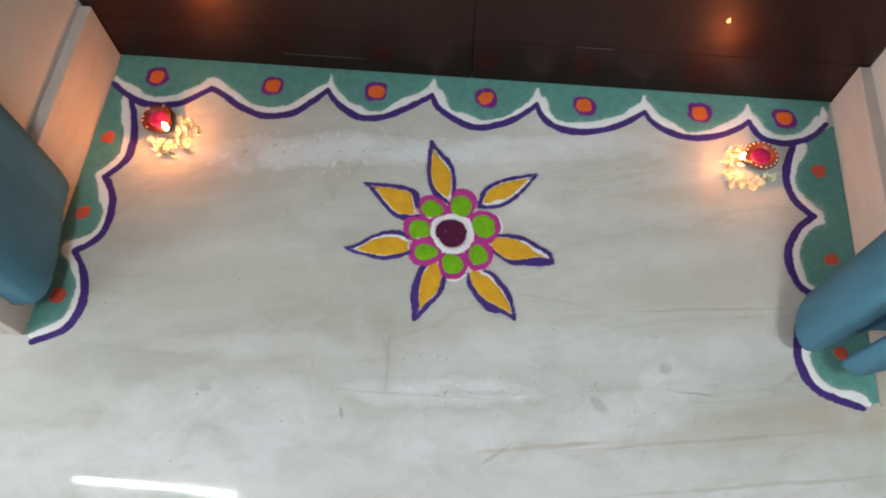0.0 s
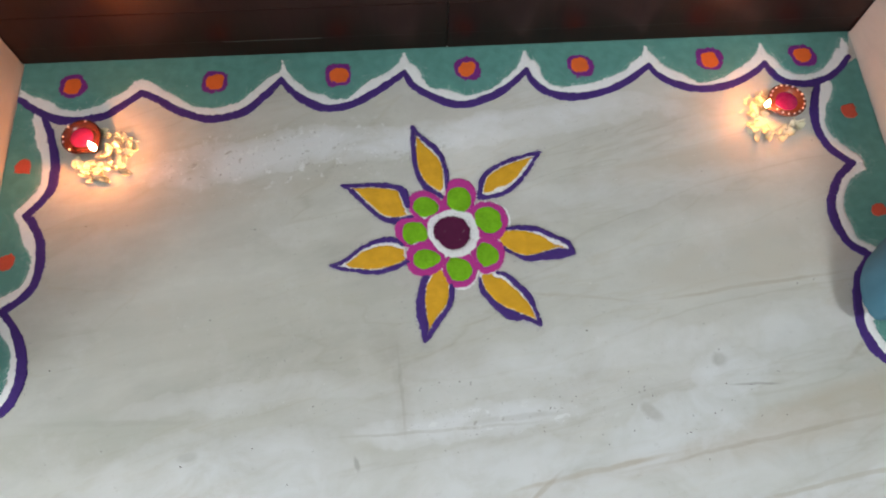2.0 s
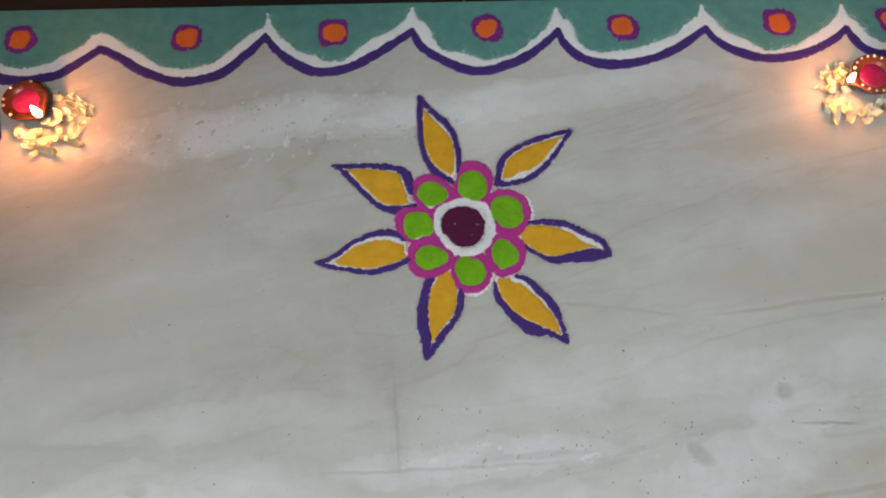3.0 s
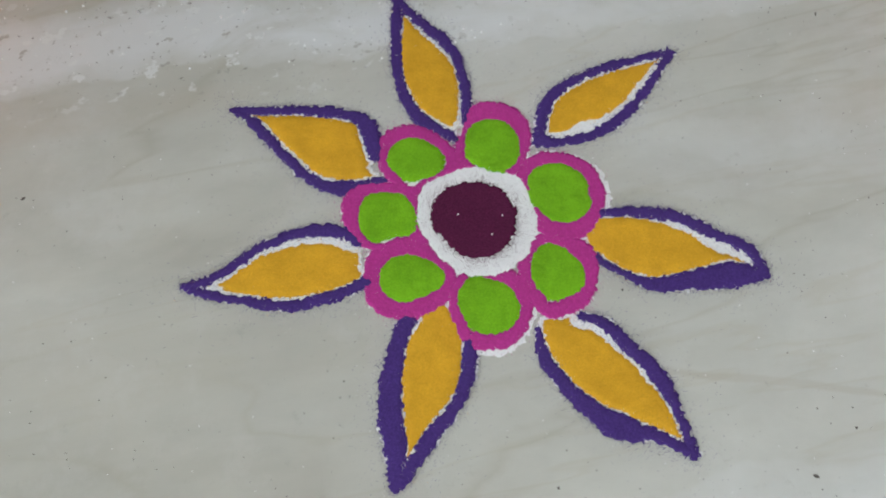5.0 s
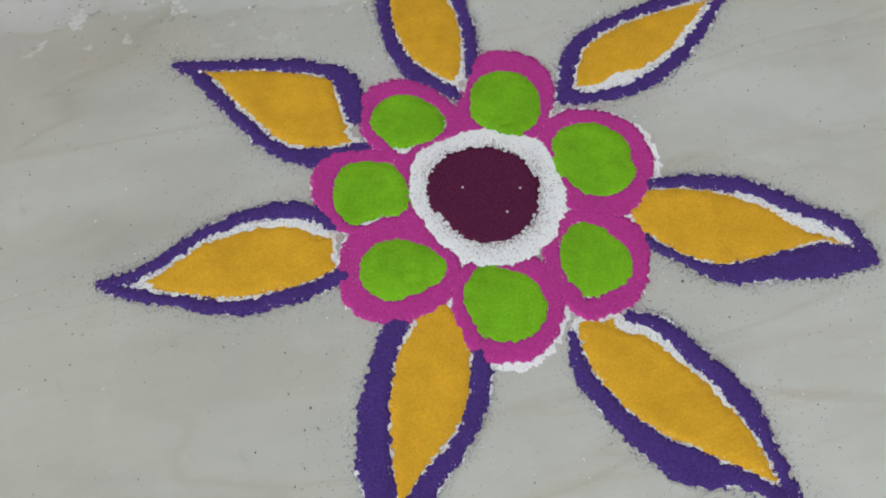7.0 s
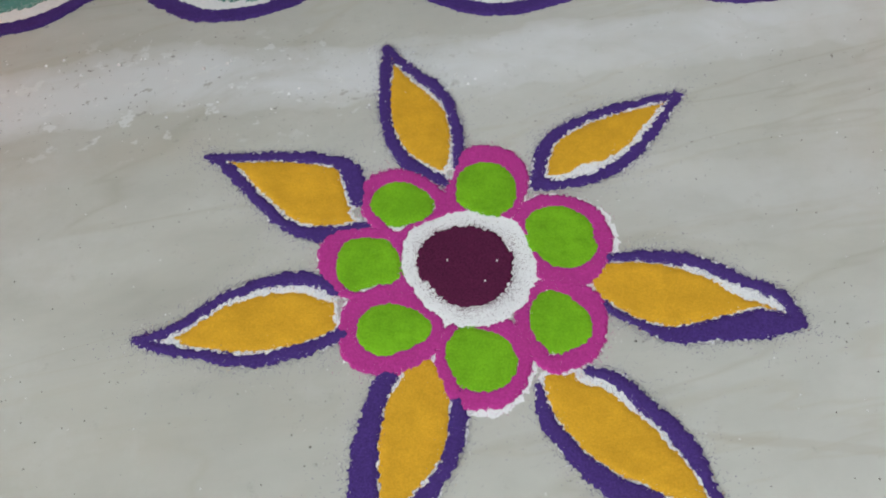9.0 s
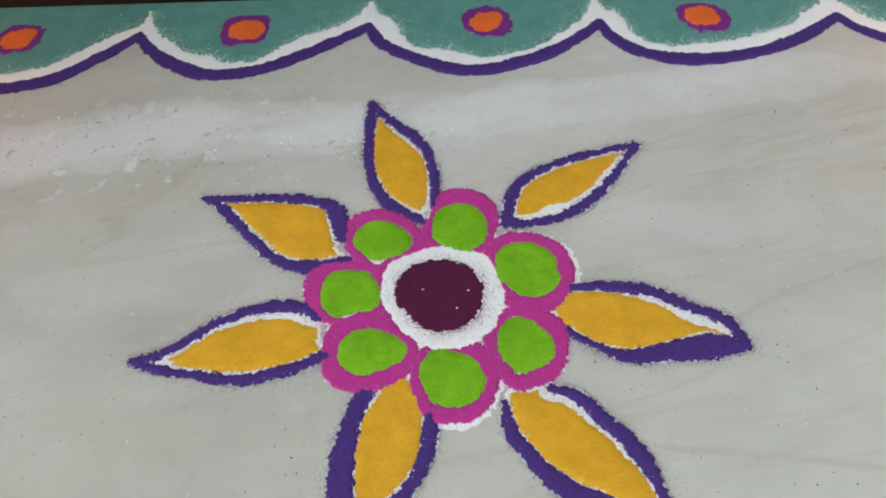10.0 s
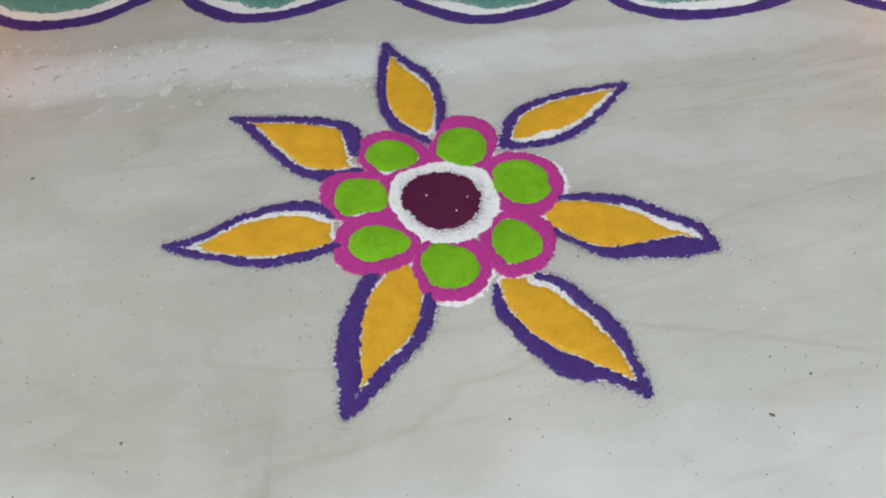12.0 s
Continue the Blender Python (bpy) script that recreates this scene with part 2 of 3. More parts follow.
structure("floor", box(-2.6, 4.5, -3.4, 0.14, -0.12, 0.0), FLOOR, "grey-white veined marble floor with chalky smears", "floor")
structure("ceiling", box(-2.75, 4.65, -3.55, 0.14, TOP, TOP + 0.12), CEILING, "plain white plastered ceiling", "ceiling")
structure("wall_stub_west", box(-WALLX - 0.115, -WALLX, -STUB + 0.012, 0.0, 0, TOP), WALL, "cream painted wall beside the dark door")
structure("wall_stub_east", box(WALLX, WALLX + 0.115, -STUB + 0.012, 0.0, 0, TOP), WALL, "cream painted wall beside the dark door")
structure("wall_north_west", box(-2.6, -WALLX - 0.002, 0.002, 0.14, 0, TOP), WALL, "cream painted wall")
structure("wall_north_east", box(WALLX + 0.002, 4.5, 0.002, 0.14, 0, TOP), WALL, "cream painted wall")
# unseen beam, added to cut ceiling bounce near the door; curtains end at it
structure("added_shade_beam", box(-WALLX + 0.0005, WALLX - 0.0005, -STUB + 0.012, 0.138, 2.07, TOP), WALL, "unseen cream beam added over the door recess to dim it")
# unseen west wall, built round an added opening for the fill light
structure("wall_west_low", box(-2.72, -2.6, -3.4, 0.14, 0, 0.9), WALL, "cream painted wall under the added, unseen window opening")
structure("wall_west_high", box(-2.72, -2.6, -3.4, 0.14, 2.2, TOP), WALL, "cream painted wall over the added, unseen window opening")
structure("wall_west_near", box(-2.72, -2.6, -3.4, -3.10, 0.9, 2.2), WALL, "cream painted wall beside the added, unseen window opening")
structure("wall_west_far", box(-2.72, -2.6, -1.50, 0.14, 0.9, 2.2), WALL, "cream painted wall beside the added, unseen window opening")
structure("wall_east", box(4.5, 4.62, -3.4, 0.14, 0, TOP), WALL, "cream painted room wall")
structure("wall_south", box(-2.72, 4.62, -3.52, -3.4, 0, TOP), WALL, "cream painted room wall")


def skirting(name, side, height):
    s, x = side, HALF * side
    ob = group_of(name, label="beige stone skirting along the recess wall", category="skirting", kind="structure")
    lo, hi = sorted((x, (WALLX + 0.001) * s))
    part("skirting_run", box(lo, hi, -STUB, -0.001, 0, height, 0.0015), SKIRT, ob)
    lo, hi = sorted(((HALF + 0.017) * s, (WALLX + 0.115) * s))
    part("skirting_end", box(lo, hi, -STUB, -STUB + 0.0115, 0, height - 0.001, 0.0012), SKIRT, ob)
    return ob


skirting("baseboard_west", -1, 0.104)
skirting("baseboard_east", 1, 0.083)

# pale colour for thin strips that stand in for glints on the door's edges
EDGE_GLINT, _ = material("pale_edge_glint", (0.10, 0.095, 0.09), 0.3)

# double door, two dark leaves that meet in the middle
for n, (x0, x1) in enumerate(((-WALLX + 0.002, 0.0042), (0.0062, WALLX - 0.002))):
    leaf = group_of("door_%d" % (n + 1), (x0 + x1) / 2, 0.02, 0, "closed dark brown polished wooden door leaf", "door", "door leaves", "structure")
    cx = (x0 + x1) / 2
    for name, z0, z1, y in (("kick_rail", 0.0006, 0.0298, 0.0012), ("bottom_rail", 0.0301, 0.0838, 0.0), ("door_panel", 0.0841, 2.065, 0.0003)):
        rail = part(name, box(x0 - cx, x1 - cx, y - 0.02, 0.022, z0, z1, 0.0005), DOOR, leaf)
        if name == "bottom_rail":
            a, b, z = ((-0.270, -0.150, 0.0300), (0.145, 0.198, 0.0836))[n]
            if n:
                # added filler that keeps light out of the seam between the leaves
                part("seam_filler", box(0.00425 - cx, 0.00615 - cx, -0.0170, 0.022, 0.001, 2.064), DOOR, leaf)
            part("glint_strip", box(a - cx, b - cx, -0.0206, -0.0199, z - 0.00025, z + 0.00025), EDGE_GLINT, rail, "thin pale strip painted as a glint on the rail edge")


# ---- loose powder drawn on the floor ----
rng = np.random.default_rng(7)
LATTICE = rng.random((256, 256))


def lattice_noise(X, Y, size, shift=0.0):
    """Smooth value noise from -1 to 1, with features of that size in metres."""
    u, v = X / size + 91.7 + shift, Y / size + 47.3 - shift
    i, j = np.floor(u).astype(int), np.floor(v).astype(int)
    a, b = u - i, v - j
    a, b = a * a * (3 - 2 * a), b * b * (3 - 2 * b)
    g = lambda p, q: LATTICE[(i + p) % 256, (j + q) % 256]
    return ((g(0, 0) * (1 - a) + g(1, 0) * a) * (1 - b) + (g(0, 1) * (1 - a) + g(1, 1) * a) * b) * 2 - 1


def to_curve(X, Y, pts):
    """Distance to a polyline, and how far along it (0 to 1) the nearest place lies."""
    best, along, n = np.full(X.shape, 9.0), np.zeros(X.shape), len(pts) - 1
    for k in range(n):
        (ax, ay), (bx, by) = pts[k], pts[k + 1]
        dx, dy = bx - ax, by - ay
        t = np.clip(((X - ax) * dx + (Y - ay) * dy) / (dx * dx + dy * dy + 1e-12), 0, 1)
        d = np.hypot(X - ax - t * dx, Y - ay - t * dy)
        near = d < best
        best, along = np.where(near, d, best), np.where(near, (k + t) / n, along)
    return best, along


def inside(X, Y, pts):
    odd = np.zeros(X.shape, bool)
    for k in range(len(pts)):
        (ax, ay), (bx, by) = pts[k], pts[(k + 1) % len(pts)]
        if ay != by:
            odd ^= ((ay > Y) != (by > Y)) & (X < (bx - ax) * (Y - ay) / (by - ay) + ax)
    return odd


def from_polygon(X, Y, pts):
    d, _ = to_curve(X, Y, list(pts) + [pts[0]])
    return np.where(inside(X, Y, pts), -d, d)


def around(pts, margin):
    xs, ys = [p[0] for p in pts], [p[1] for p in pts]
    return min(xs) - margin, max(xs) + margin, min(ys) - margin, max(ys) + margin


def powder(name, field, area, cell, height, mat, parent, ragged=0.0007, label="", shift=0.0, ramp_width=0.0016, lift=0.0, dents=0.0):
    """A thin bed of powder where field(X, Y) is under zero, with a ragged edge."""
    x0, x1, y0, y1 = area
    X, Y = np.meshgrid(np.arange(x0, x1, cell), np.arange(y0, y1, cell), indexing="ij")
    rough = lambda P, Q: ragged * (0.5 * lattice_noise(P, Q, 0.007, shift) + 0.38 * lattice_noise(P, Q, 0.0026, shift + 5) + 0.85 * lattice_noise(P, Q, 0.0012, shift + 9) + 0.7 * lattice_noise(P, Q, 0.0007, shift + 15))
    D = field(X, Y) + rough(X, Y)
    within = D < 0
    cells = within[:-1, :-1] | within[1:, :-1] | within[:-1, 1:] | within[1:, 1:]
    gx, gy = np.gradient(D, cell)
    norm = np.maximum(np.hypot(gx, gy), 0.5) ** 2
    out = ~within
    px = X - np.where(out, np.clip(D * gx / norm, -cell, cell), 0)
    py = Y - np.where(out, np.clip(D * gy / norm, -cell, cell), 0)
    t = np.clip(-D / ramp_width, 0, 1)
    z = 0.0002 + lift + height * t * (2 - t) * (1 + 0.18 * lattice_noise(X, Y, 0.011, shift) + 0.06 * lattice_noise(X, Y, 0.004, shift))
    if dents:
        # short furrows left by the fingers that pressed the powder down
        furrow = np.exp(-(lattice_noise(X * 0.55, Y, 0.0060, shift + 2) / 0.30) ** 2) * np.clip(1.6 * lattice_noise(X, Y, 0.009, shift + 3), 0, 1)
        z = z - dents * t * furrow
    used = np.zeros(X.shape, bool)
    for p, q in ((0, 0), (1, 0), (0, 1), (1, 1)):
        used[p : p + cells.shape[0], q : q + cells.shape[1]] |= cells
    index = np.cumsum(used.ravel()).reshape(used.shape) - 1
    verts = np.stack([px[used], py[used], z[used]], 1)
    i, j = np.nonzero(cells)
    faces = np.stack([index[i, j], index[i + 1, j], index[i + 1, j + 1], index[i, j + 1]], 1)
    ob = mesh_object(name, verts.tolist(), faces.tolist(), mat, parent, True)
    if label:
        tagged(ob, label)
    return ob


def grains(name, field, area, count, spread, size, mat, parent, top=0.0004, within=0.0):
    """Stray grains that thin out with the distance from the drawn shape."""
    x0, x1, y0, y1 = area
    x, y = rng.uniform(x0, x1, count), rng.uniform(y0, y1, count)
    d = field(x, y)
    keep = (d >= -within) & (rng.random(count) < np.exp(-np.maximum(d, 0) / spread))
    x, y = x[keep], y[keep]
    verts, faces = [], []
    for k in range(len(x)):
        r, a = size * rng.uniform(0.45, 1.15), rng.uniform(0, 6.28)
        n = len(verts)
        for q in range(3):
            verts.append((x[k] + r * math.cos(a + 2.1 * q), y[k] + r * math.sin(a + 2.1 * q), top - 0.0002))
        verts.append((x[k], y[k], top + r * 0.9))
        faces += [(n, n + 1, n + 3), (n + 1, n + 2, n + 3), (n + 2, n, n + 3)]
    if verts:
        tagged(mesh_object(name, verts, faces, mat, parent), kind="stuff")


flower = group_of("rangoli_flower", label="hand-drawn powder flower with yellow petals and green florets", category="rangoli")
FINE = 0.0005
CX, CY = -0.0036, -0.2571


def round_field(cx, cy, rx, ry, power=2.0):
    mean = (rx + ry) / 2
    return lambda X, Y: ((np.abs((X - cx) / rx) ** power + np.abs((Y - cy) / ry) ** power) ** (1 / power) - 1) * mean


def hand_round(cx, cy, radii):
    """A round shape drawn by hand: its radii in mm, at even steps of the angle, joined smoothly."""
    r, n = np.array(radii) / 1000, len(radii)

    def field(X, Y):
        u = (np.arctan2(Y - cy, X - cx) / (2 * np.pi) % 1) * n
        k = np.floor(u).astype(int)
        t = u - k
        p0, p1, p2, p3 = r[(k - 1) % n], r[k % n], r[(k + 1) % n], r[(k + 2) % n]
        edge = 0.5 * (2 * p1 + (p2 - p0) * t + (2 * p0 - 5 * p1 + 4 * p2 - p3) * t * t + (3 * p1 - p0 - 3 * p2 + p3) * t ** 3)
        return np.hypot(X - cx, Y - cy) - edge

    return field


def area_of(cx, cy, r):
    return cx - r, cx + r, cy - r, cy + r


disc = hand_round(CX, CY, (20.7, 21.4, 21.3, 21.6, 22.5, 20.6, 18.4, 19.7, 21.0, 21.0))
hub = hand_round(CX, CY, (30.6, 31.1, 30.6, 28.4, 30.1, 26.7, 25.2, 27.6, 30.4, 29.8))
powder("white_ring", lambda X, Y: np.maximum(hub(X, Y) - 0.0026 - 0.0012 * lattice_noise(X, Y, 0.011, 23), -disc(X, Y) - 0.004), area_of(CX, CY, 0.040), FINE, 0.0005, WHITE, flower, 0.0010, "ring of white powder", 0.0, 0.004)
powder("centre_disc", disc, area_of(CX, CY, 0.028), FINE, 0.0009, MAROON, flower, 0.0010, "round maroon powder centre", lift=0.0005)
grains("stray_powder", disc, area_of(CX, CY, 0.032), 30000, 0.0019, 0.00027, MAROON, flower, 0.0008)

grains("stray_powder", lambda X, Y: disc(X, Y) + np.where(X - 0.6 * (Y - CY) < CX + 0.008, 1.0, 0.0), area_of(CX, CY, 0.034), 12000, 0.0036, 0.00024, MAROON, flower, 0.0009)
grains("white_dust", hub, area_of(CX, CY, 0.040), 6000, 0.0020, 0.00020, WHITE, flower, 0.0006)

# small white balls that stand in for glints on the maroon powder
GLINT, _ = material("white_glint", (0.9, 0.9, 0.9), 0.2)
for gx, gy in ((-0.0115, -0.2545), (0.0100, -0.2555), (0.0045, -0.2655)):
    bm = bmesh.new()
    bmesh.ops.create_icosphere(bm, subdivisions=1, radius=0.00045, matrix=pose(gx, gy, 0.0019))
    part("glint_speck", bm, GLINT, flower)

FLORETS = []


def floret(x, y, green, magenta):
    """Centre, and the radii in mm of the green heap and of the magenta line's outer edge."""
    FLORETS.append((x, y, hand_round(x, y, green), hand_round(x, y, magenta), max(magenta) / 1000 + 0.006))


floret(0.0063, -0.2134, (13.8, 14.2, 14.8, 14.6, 14.4, 13.8, 15.4, 15.0, 17.8, 16.7), (20.1, 23.7, 25.7, 25.6, 18.0, 17.9, 22.8, 20.2, 22.4, 20.1))
floret(0.0389, -0.2414, (14.2, 14.5, 15.0, 16.2, 16.7, 15.3, 15.0, 17.7, 18.3, 18.0), (22.3, 22.1, 22.0, 23.8, 23.7, 20.2, 21.4, 26.6, 28.0, 24.2))
floret(0.0346, -0.2857, (13.1, 12.5, 13.3, 16.3, 13.9, 12.8, 12.8, 13.6, 13.0, 13.8), (19.3, 22.3, 20.8, 22.1, 19.5, 18.9, 19.5, 22.4, 21.5, 19.7))
floret(0.0012, -0.3018, (14.8, 14.0, 13.8, 15.0, 15.6, 13.7, 12.7, 13.9, 14.4, 15.1), (21.6, 23.7, 20.5, 19.6, 20.7, 18.1, 19.2, 21.1, 21.8, 21.0))
floret(-0.0347, -0.2873, (16.3, 13.9, 12.2, 12.9, 14.9, 14.6, 14.3, 13.1, 10.7, 12.9), (22.1, 19.8, 22.1, 22.4, 24.1, 22.7, 22.3, 20.4, 19.8, 21.3))
floret(-0.0464, -0.2543, (13.8, 14.1, 13.7, 14.1, 15.0, 14.2, 15.1, 14.3, 11.8, 16.5), (18.8, 22.3, 18.8, 20.2, 23.9, 22.3, 20.2, 19.6, 17.6, 24.3))
floret(-0.0328, -0.2215, (14.6, 12.6, 12.1, 12.6, 13.8, 13.8, 13.3, 13.1, 13.1, 14.8), (22.4, 19.1, 19.8, 21.3, 21.8, 18.9, 18.3, 18.0, 20.0, 22.0))


def all_cores(X, Y):
    return np.minimum.reduce([f[2](X, Y) for f in FLORETS])


for x, y, core, outer, r in FLORETS:
    others = [f[2] for f in FLORETS if f[2] is not core]
    flower_head = group_of("floret", label="round green powder floret outlined in magenta")
    flower_head.parent = flower

    def line(X, Y, core=core, outer=outer, others=others):
        mine = core(X, Y)
        rest = np.minimum.reduce([c(X, Y) for c in others])
        bare = np.maximum(0, lattice_noise(X, Y, 0.013, 7) - 0.05) * 0.0055
        return np.maximum.reduce([outer(X, Y) + 0.0006 * lattice_noise(X, Y, 0.009, 4), -all_cores(X, Y) - 0.0012 + bare, 0.0004 + 0.0014 * lattice_noise(X, Y, 0.008, 23) - hub(X, Y), (mine - rest) * 0.5 - 0.003])

    under = lambda X, Y, outer=outer: outer(X, Y) + 0.0003
    powder("white_underlay", under, area_of(x, y, r), 0.0010, 0.0001, WHITE, flower_head, 0.0013)
    if x > 0.038 or y < -0.3:
        spill = lambda X, Y, outer=outer, x=x: outer(X - (0.0030 if x > 0.038 else 0.001), Y + (0.0006 if x > 0.038 else 0.0017))
        powder("white_spill", spill, area_of(x, y, r + 0.004), 0.0010, 0.00006, WHITE, flower_head, 0.0011)
    powder("green_fill", lambda X, Y, core=core: core(X, Y) - 0.0008 + 0.0005 * lattice_noise(X, Y, 0.008, 19), area_of(x, y, r), FINE, 0.0007, GREEN, flower_head, 0.0008, shift=12.0, ramp_width=0.0040, lift=0.0004, dents=0.0004)
    grains("green_dust", core, area_of(x, y, r), 5000, 0.0010, 0.00027, GREEN, flower_head, 0.0007)
    powder("magenta_outline", line, area_of(x, y, r), FINE, 0.0007, MAGENTA, flower_head, 0.0008, shift=31.0, lift=0.00014)
    grains("white_dust", outer, area_of(x, y, r + 0.004), 2200, 0.0014, 0.00021, WHITE, flower_head, 0.0009, 0.008)
    grains("stray_powder", outer, area_of(x, y, r + 0.004), 9000, 0.0014, 0.00023, MAGENTA, flower_head)


def spline(points, n=9):
    """A smooth line through a few places."""
    out, last = [], len(points) - 1
    for k in range(last):
        p0, p1, p2, p3 = (Vector(points[min(max(k + d, 0), last)]) for d in (-1, 0, 1, 2))
        for i in range(n):
            t = i / n
            v = 0.5 * (2 * p1 + (p2 - p0) * t + (2 * p0 - 5 * p1 + 4 * p2 - p3) * t * t + (3 * p1 - p0 - 3 * p2 + p3) * t ** 3)
            out.append((v.x, v.y))
    return out + [tuple(points[-1])]


STATIONS = (0, 0.2, 0.4, 0.6, 0.8, 1)


def yellow_petal(tip, base, a, wide_a, gap_a, b, wide_b, gap_b):
    """One petal: two purple lines, a and b, from its foot to the tip, filled with yellow over white. wide: a line's width in mm along it; gap: the white left between line and yellow in mm."""
    petal = group_of("petal", label="pointed yellow powder petal outlined in purple")
    petal.parent = flower
    A, B = spline((*a, tip)), spline((*b, tip))
    shape = A + B[-2::-1] + ([base] if base else [])
    zone = around(shape, 0.010)

    def line(X, Y, pts, wide, gap):
        d, s = to_curve(X, Y, pts)
        out = d - np.interp(s, STATIONS, [v * 0.00054 for v in (*wide, 4.5)])
        return out, np.interp(s, STATIONS, [v * 0.00085 for v in (*gap, 1.0)])

    def lines(X, Y):
        return np.minimum(line(X, Y, A, wide_a, gap_a)[0], line(X, Y, B, wide_b, gap_b)[0]) + 0.0005 * lattice_noise(X, Y, 0.006, 14)

    def fill(X, Y):
        uneven = 1 + 0.35 * lattice_noise(X, Y, 0.010, 3)
        (da, ga), (db, gb) = line(X, Y, A, wide_a, gap_a), line(X, Y, B, wide_b, gap_b)
        return np.maximum.reduce([from_polygon(X, Y, shape) + 0.0004, ga * uneven - da - 0.0003, gb * uneven - db - 0.0003])

    under = lambda X, Y: np.minimum(from_polygon(X, Y, shape) - 0.0015, lines(X, Y) + 0.0007)
    powder("white_underlay", under, zone, 0.0010, 0.0001, WHITE, petal, 0.0014)
    powder("yellow_fill", fill, zone, FINE, 0.0006, YELLOW, petal, 0.0007, shift=21.0, ramp_width=0.0036, lift=0.00014, dents=0.00014)
    grains("yellow_dust", fill, zone, 9000, 0.0010, 0.00027, YELLOW, petal, 0.0005)
    powder("purple_outline", lines, zone, FINE, 0.0006, PURPLE, petal, 0.0010, shift=8.0, ramp_width=0.0026, lift=0.00018)
    big = around(shape, 0.012)
    grains("stray_powder", lines, big, 34000, 0.0012, 0.00021, PURPLE, petal, 0.0005)
    grains("white_dust", lines, big, 2600, 0.0018, 0.00022, WHITE, petal, 0.0008, 0.0022)
    grains("fine_dust", lines, around(shape, 0.03), 4500, 0.0065, 0.00020, PURPLE, petal, 0.0003)
    grains("fallen_powder", lambda X, Y: np.where(fill(X, Y) < -0.001, lines(X, Y), 1), zone, 1800, 0.0018, 0.0003, PURPLE, petal, 0.0008)


yellow_petal((-0.0434, -0.1145), (-0.0123, -0.2009),
    ((-0.0136, -0.209), (-0.0307, -0.1967), (-0.0392, -0.1789), (-0.0431, -0.1598), (-0.0434, -0.138)), (5.9, 7.2, 5.4, 5.2, 6.3), (2.4, 1.2, 0.7, 0.3, 0.6),
    ((-0.0066, -0.1995), (-0.0057, -0.1822), (-0.009, -0.1632), (-0.0168, -0.1459), (-0.0291, -0.134)), (4.4, 5.7, 4.9, 6.4, 6.0), (2.7, 1.3, 1.1, 4.2, 1.6))
yellow_petal((0.1060, -0.1568), None,
    ((0.0307, -0.2097), (0.0358, -0.1909), (0.0446, -0.1793), (0.0629, -0.1692), (0.0821, -0.1626)), (6.3, 6.7, 5.6, 5.4, 4.4), (2.4, 0.9, 1.8, 1.5, 1.8),
    ((0.0318, -0.2117), (0.0406, -0.2132), (0.0568, -0.2096), (0.0709, -0.2014), (0.0854, -0.1872)), (8.6, 5.3, 5.1, 6.4, 5.1), (2.9, 4.4, 7.0, 5.6, 3.6))
yellow_petal((0.1318, -0.2884), (0.0489, -0.2657),
    ((0.0586, -0.2544), (0.0748, -0.2538), (0.0945, -0.2573), (0.1134, -0.2677), (0.1270, -0.2758)), (3.9, 5.4, 5.6, 5.6, 5.7), (1.3, 1.7, 2.9, 5.2, 7.0),
    ((0.0537, -0.278), (0.0647, -0.286), (0.081, -0.2921), (0.1019, -0.2898), (0.1177, -0.2878)), (4.1, 3.6, 7.0, 10.1, 12.0), (1.3, 0.8, 0.8, 1.0, 2.3))
yellow_petal((0.0858, -0.3695), (0.0263, -0.309),
    ((0.0439, -0.3071), (0.0532, -0.3105), (0.064, -0.3215), (0.0759, -0.3368), (0.0824, -0.3548)), (3.7, 6.5, 6.8, 6.6, 5.0), (4.6, 3.1, 2.8, 2.7, 0.6),
    ((0.0241, -0.3137), (0.0268, -0.3283), (0.0405, -0.3464), (0.0565, -0.358), (0.0704, -0.3612)), (3.0, 5.4, 7.4, 11.0, 5.9), (0.8, 0.6, 0.9, 1.3, 0.9))
yellow_petal((-0.04, -0.3815), (-0.0203, -0.2997),
    ((-0.0352, -0.3057), (-0.039, -0.3164), (-0.0425, -0.3321), (-0.0429, -0.3506), (-0.0406, -0.3646)), (7.9, 7.1, 8.6, 10.5, 9.4), (2.8, 1.0, 1.3, 1.0, 0.7),
    ((-0.0087, -0.3121), (-0.0076, -0.3245), (-0.009, -0.3353), (-0.0141, -0.3466), (-0.0256, -0.3615)), (3.6, 7.0, 6.1, 5.5, 6.5), (1.1, 0.4, 0.4, 1.1, 1.2))
yellow_petal((-0.1405, -0.2902), (-0.059, -0.2808),
    ((-0.0603, -0.2661), (-0.0739, -0.2613), (-0.0924, -0.2635), (-0.1094, -0.2716), (-0.1236, -0.2831)), (6.5, 6.0, 5.3, 4.7, 4.7), (5.3, 5.7, 3.7, 2.1, 2.8),
    ((-0.0556, -0.2891), (-0.0718, -0.2959), (-0.0941, -0.2996), (-0.1136, -0.2965), (-0.1284, -0.294)), (6.0, 5.2, 5.8, 3.7, 3.7), (1.4, 0.8, 0.7, 1.0, 5.7))
yellow_petal((-0.1284, -0.1897), (-0.0566, -0.2267),
    ((-0.0524, -0.2191), (-0.0559, -0.2045), (-0.0635, -0.1955), (-0.0865, -0.1913), (-0.11, -0.1908)), (7.5, 9.3, 6.6, 6.2, 5.2), (1.6, 1.9, 1.1, 0.6, 0.6),
    ((-0.0492, -0.2345), (-0.0648, -0.2386), (-0.0834, -0.2334), (-0.1005, -0.2171), (-0.1162, -0.1987)), (5.0, 8.2, 5.8, 5.2, 4.7), (2.5, 1.3, 1.6, 1.6, 1.7))


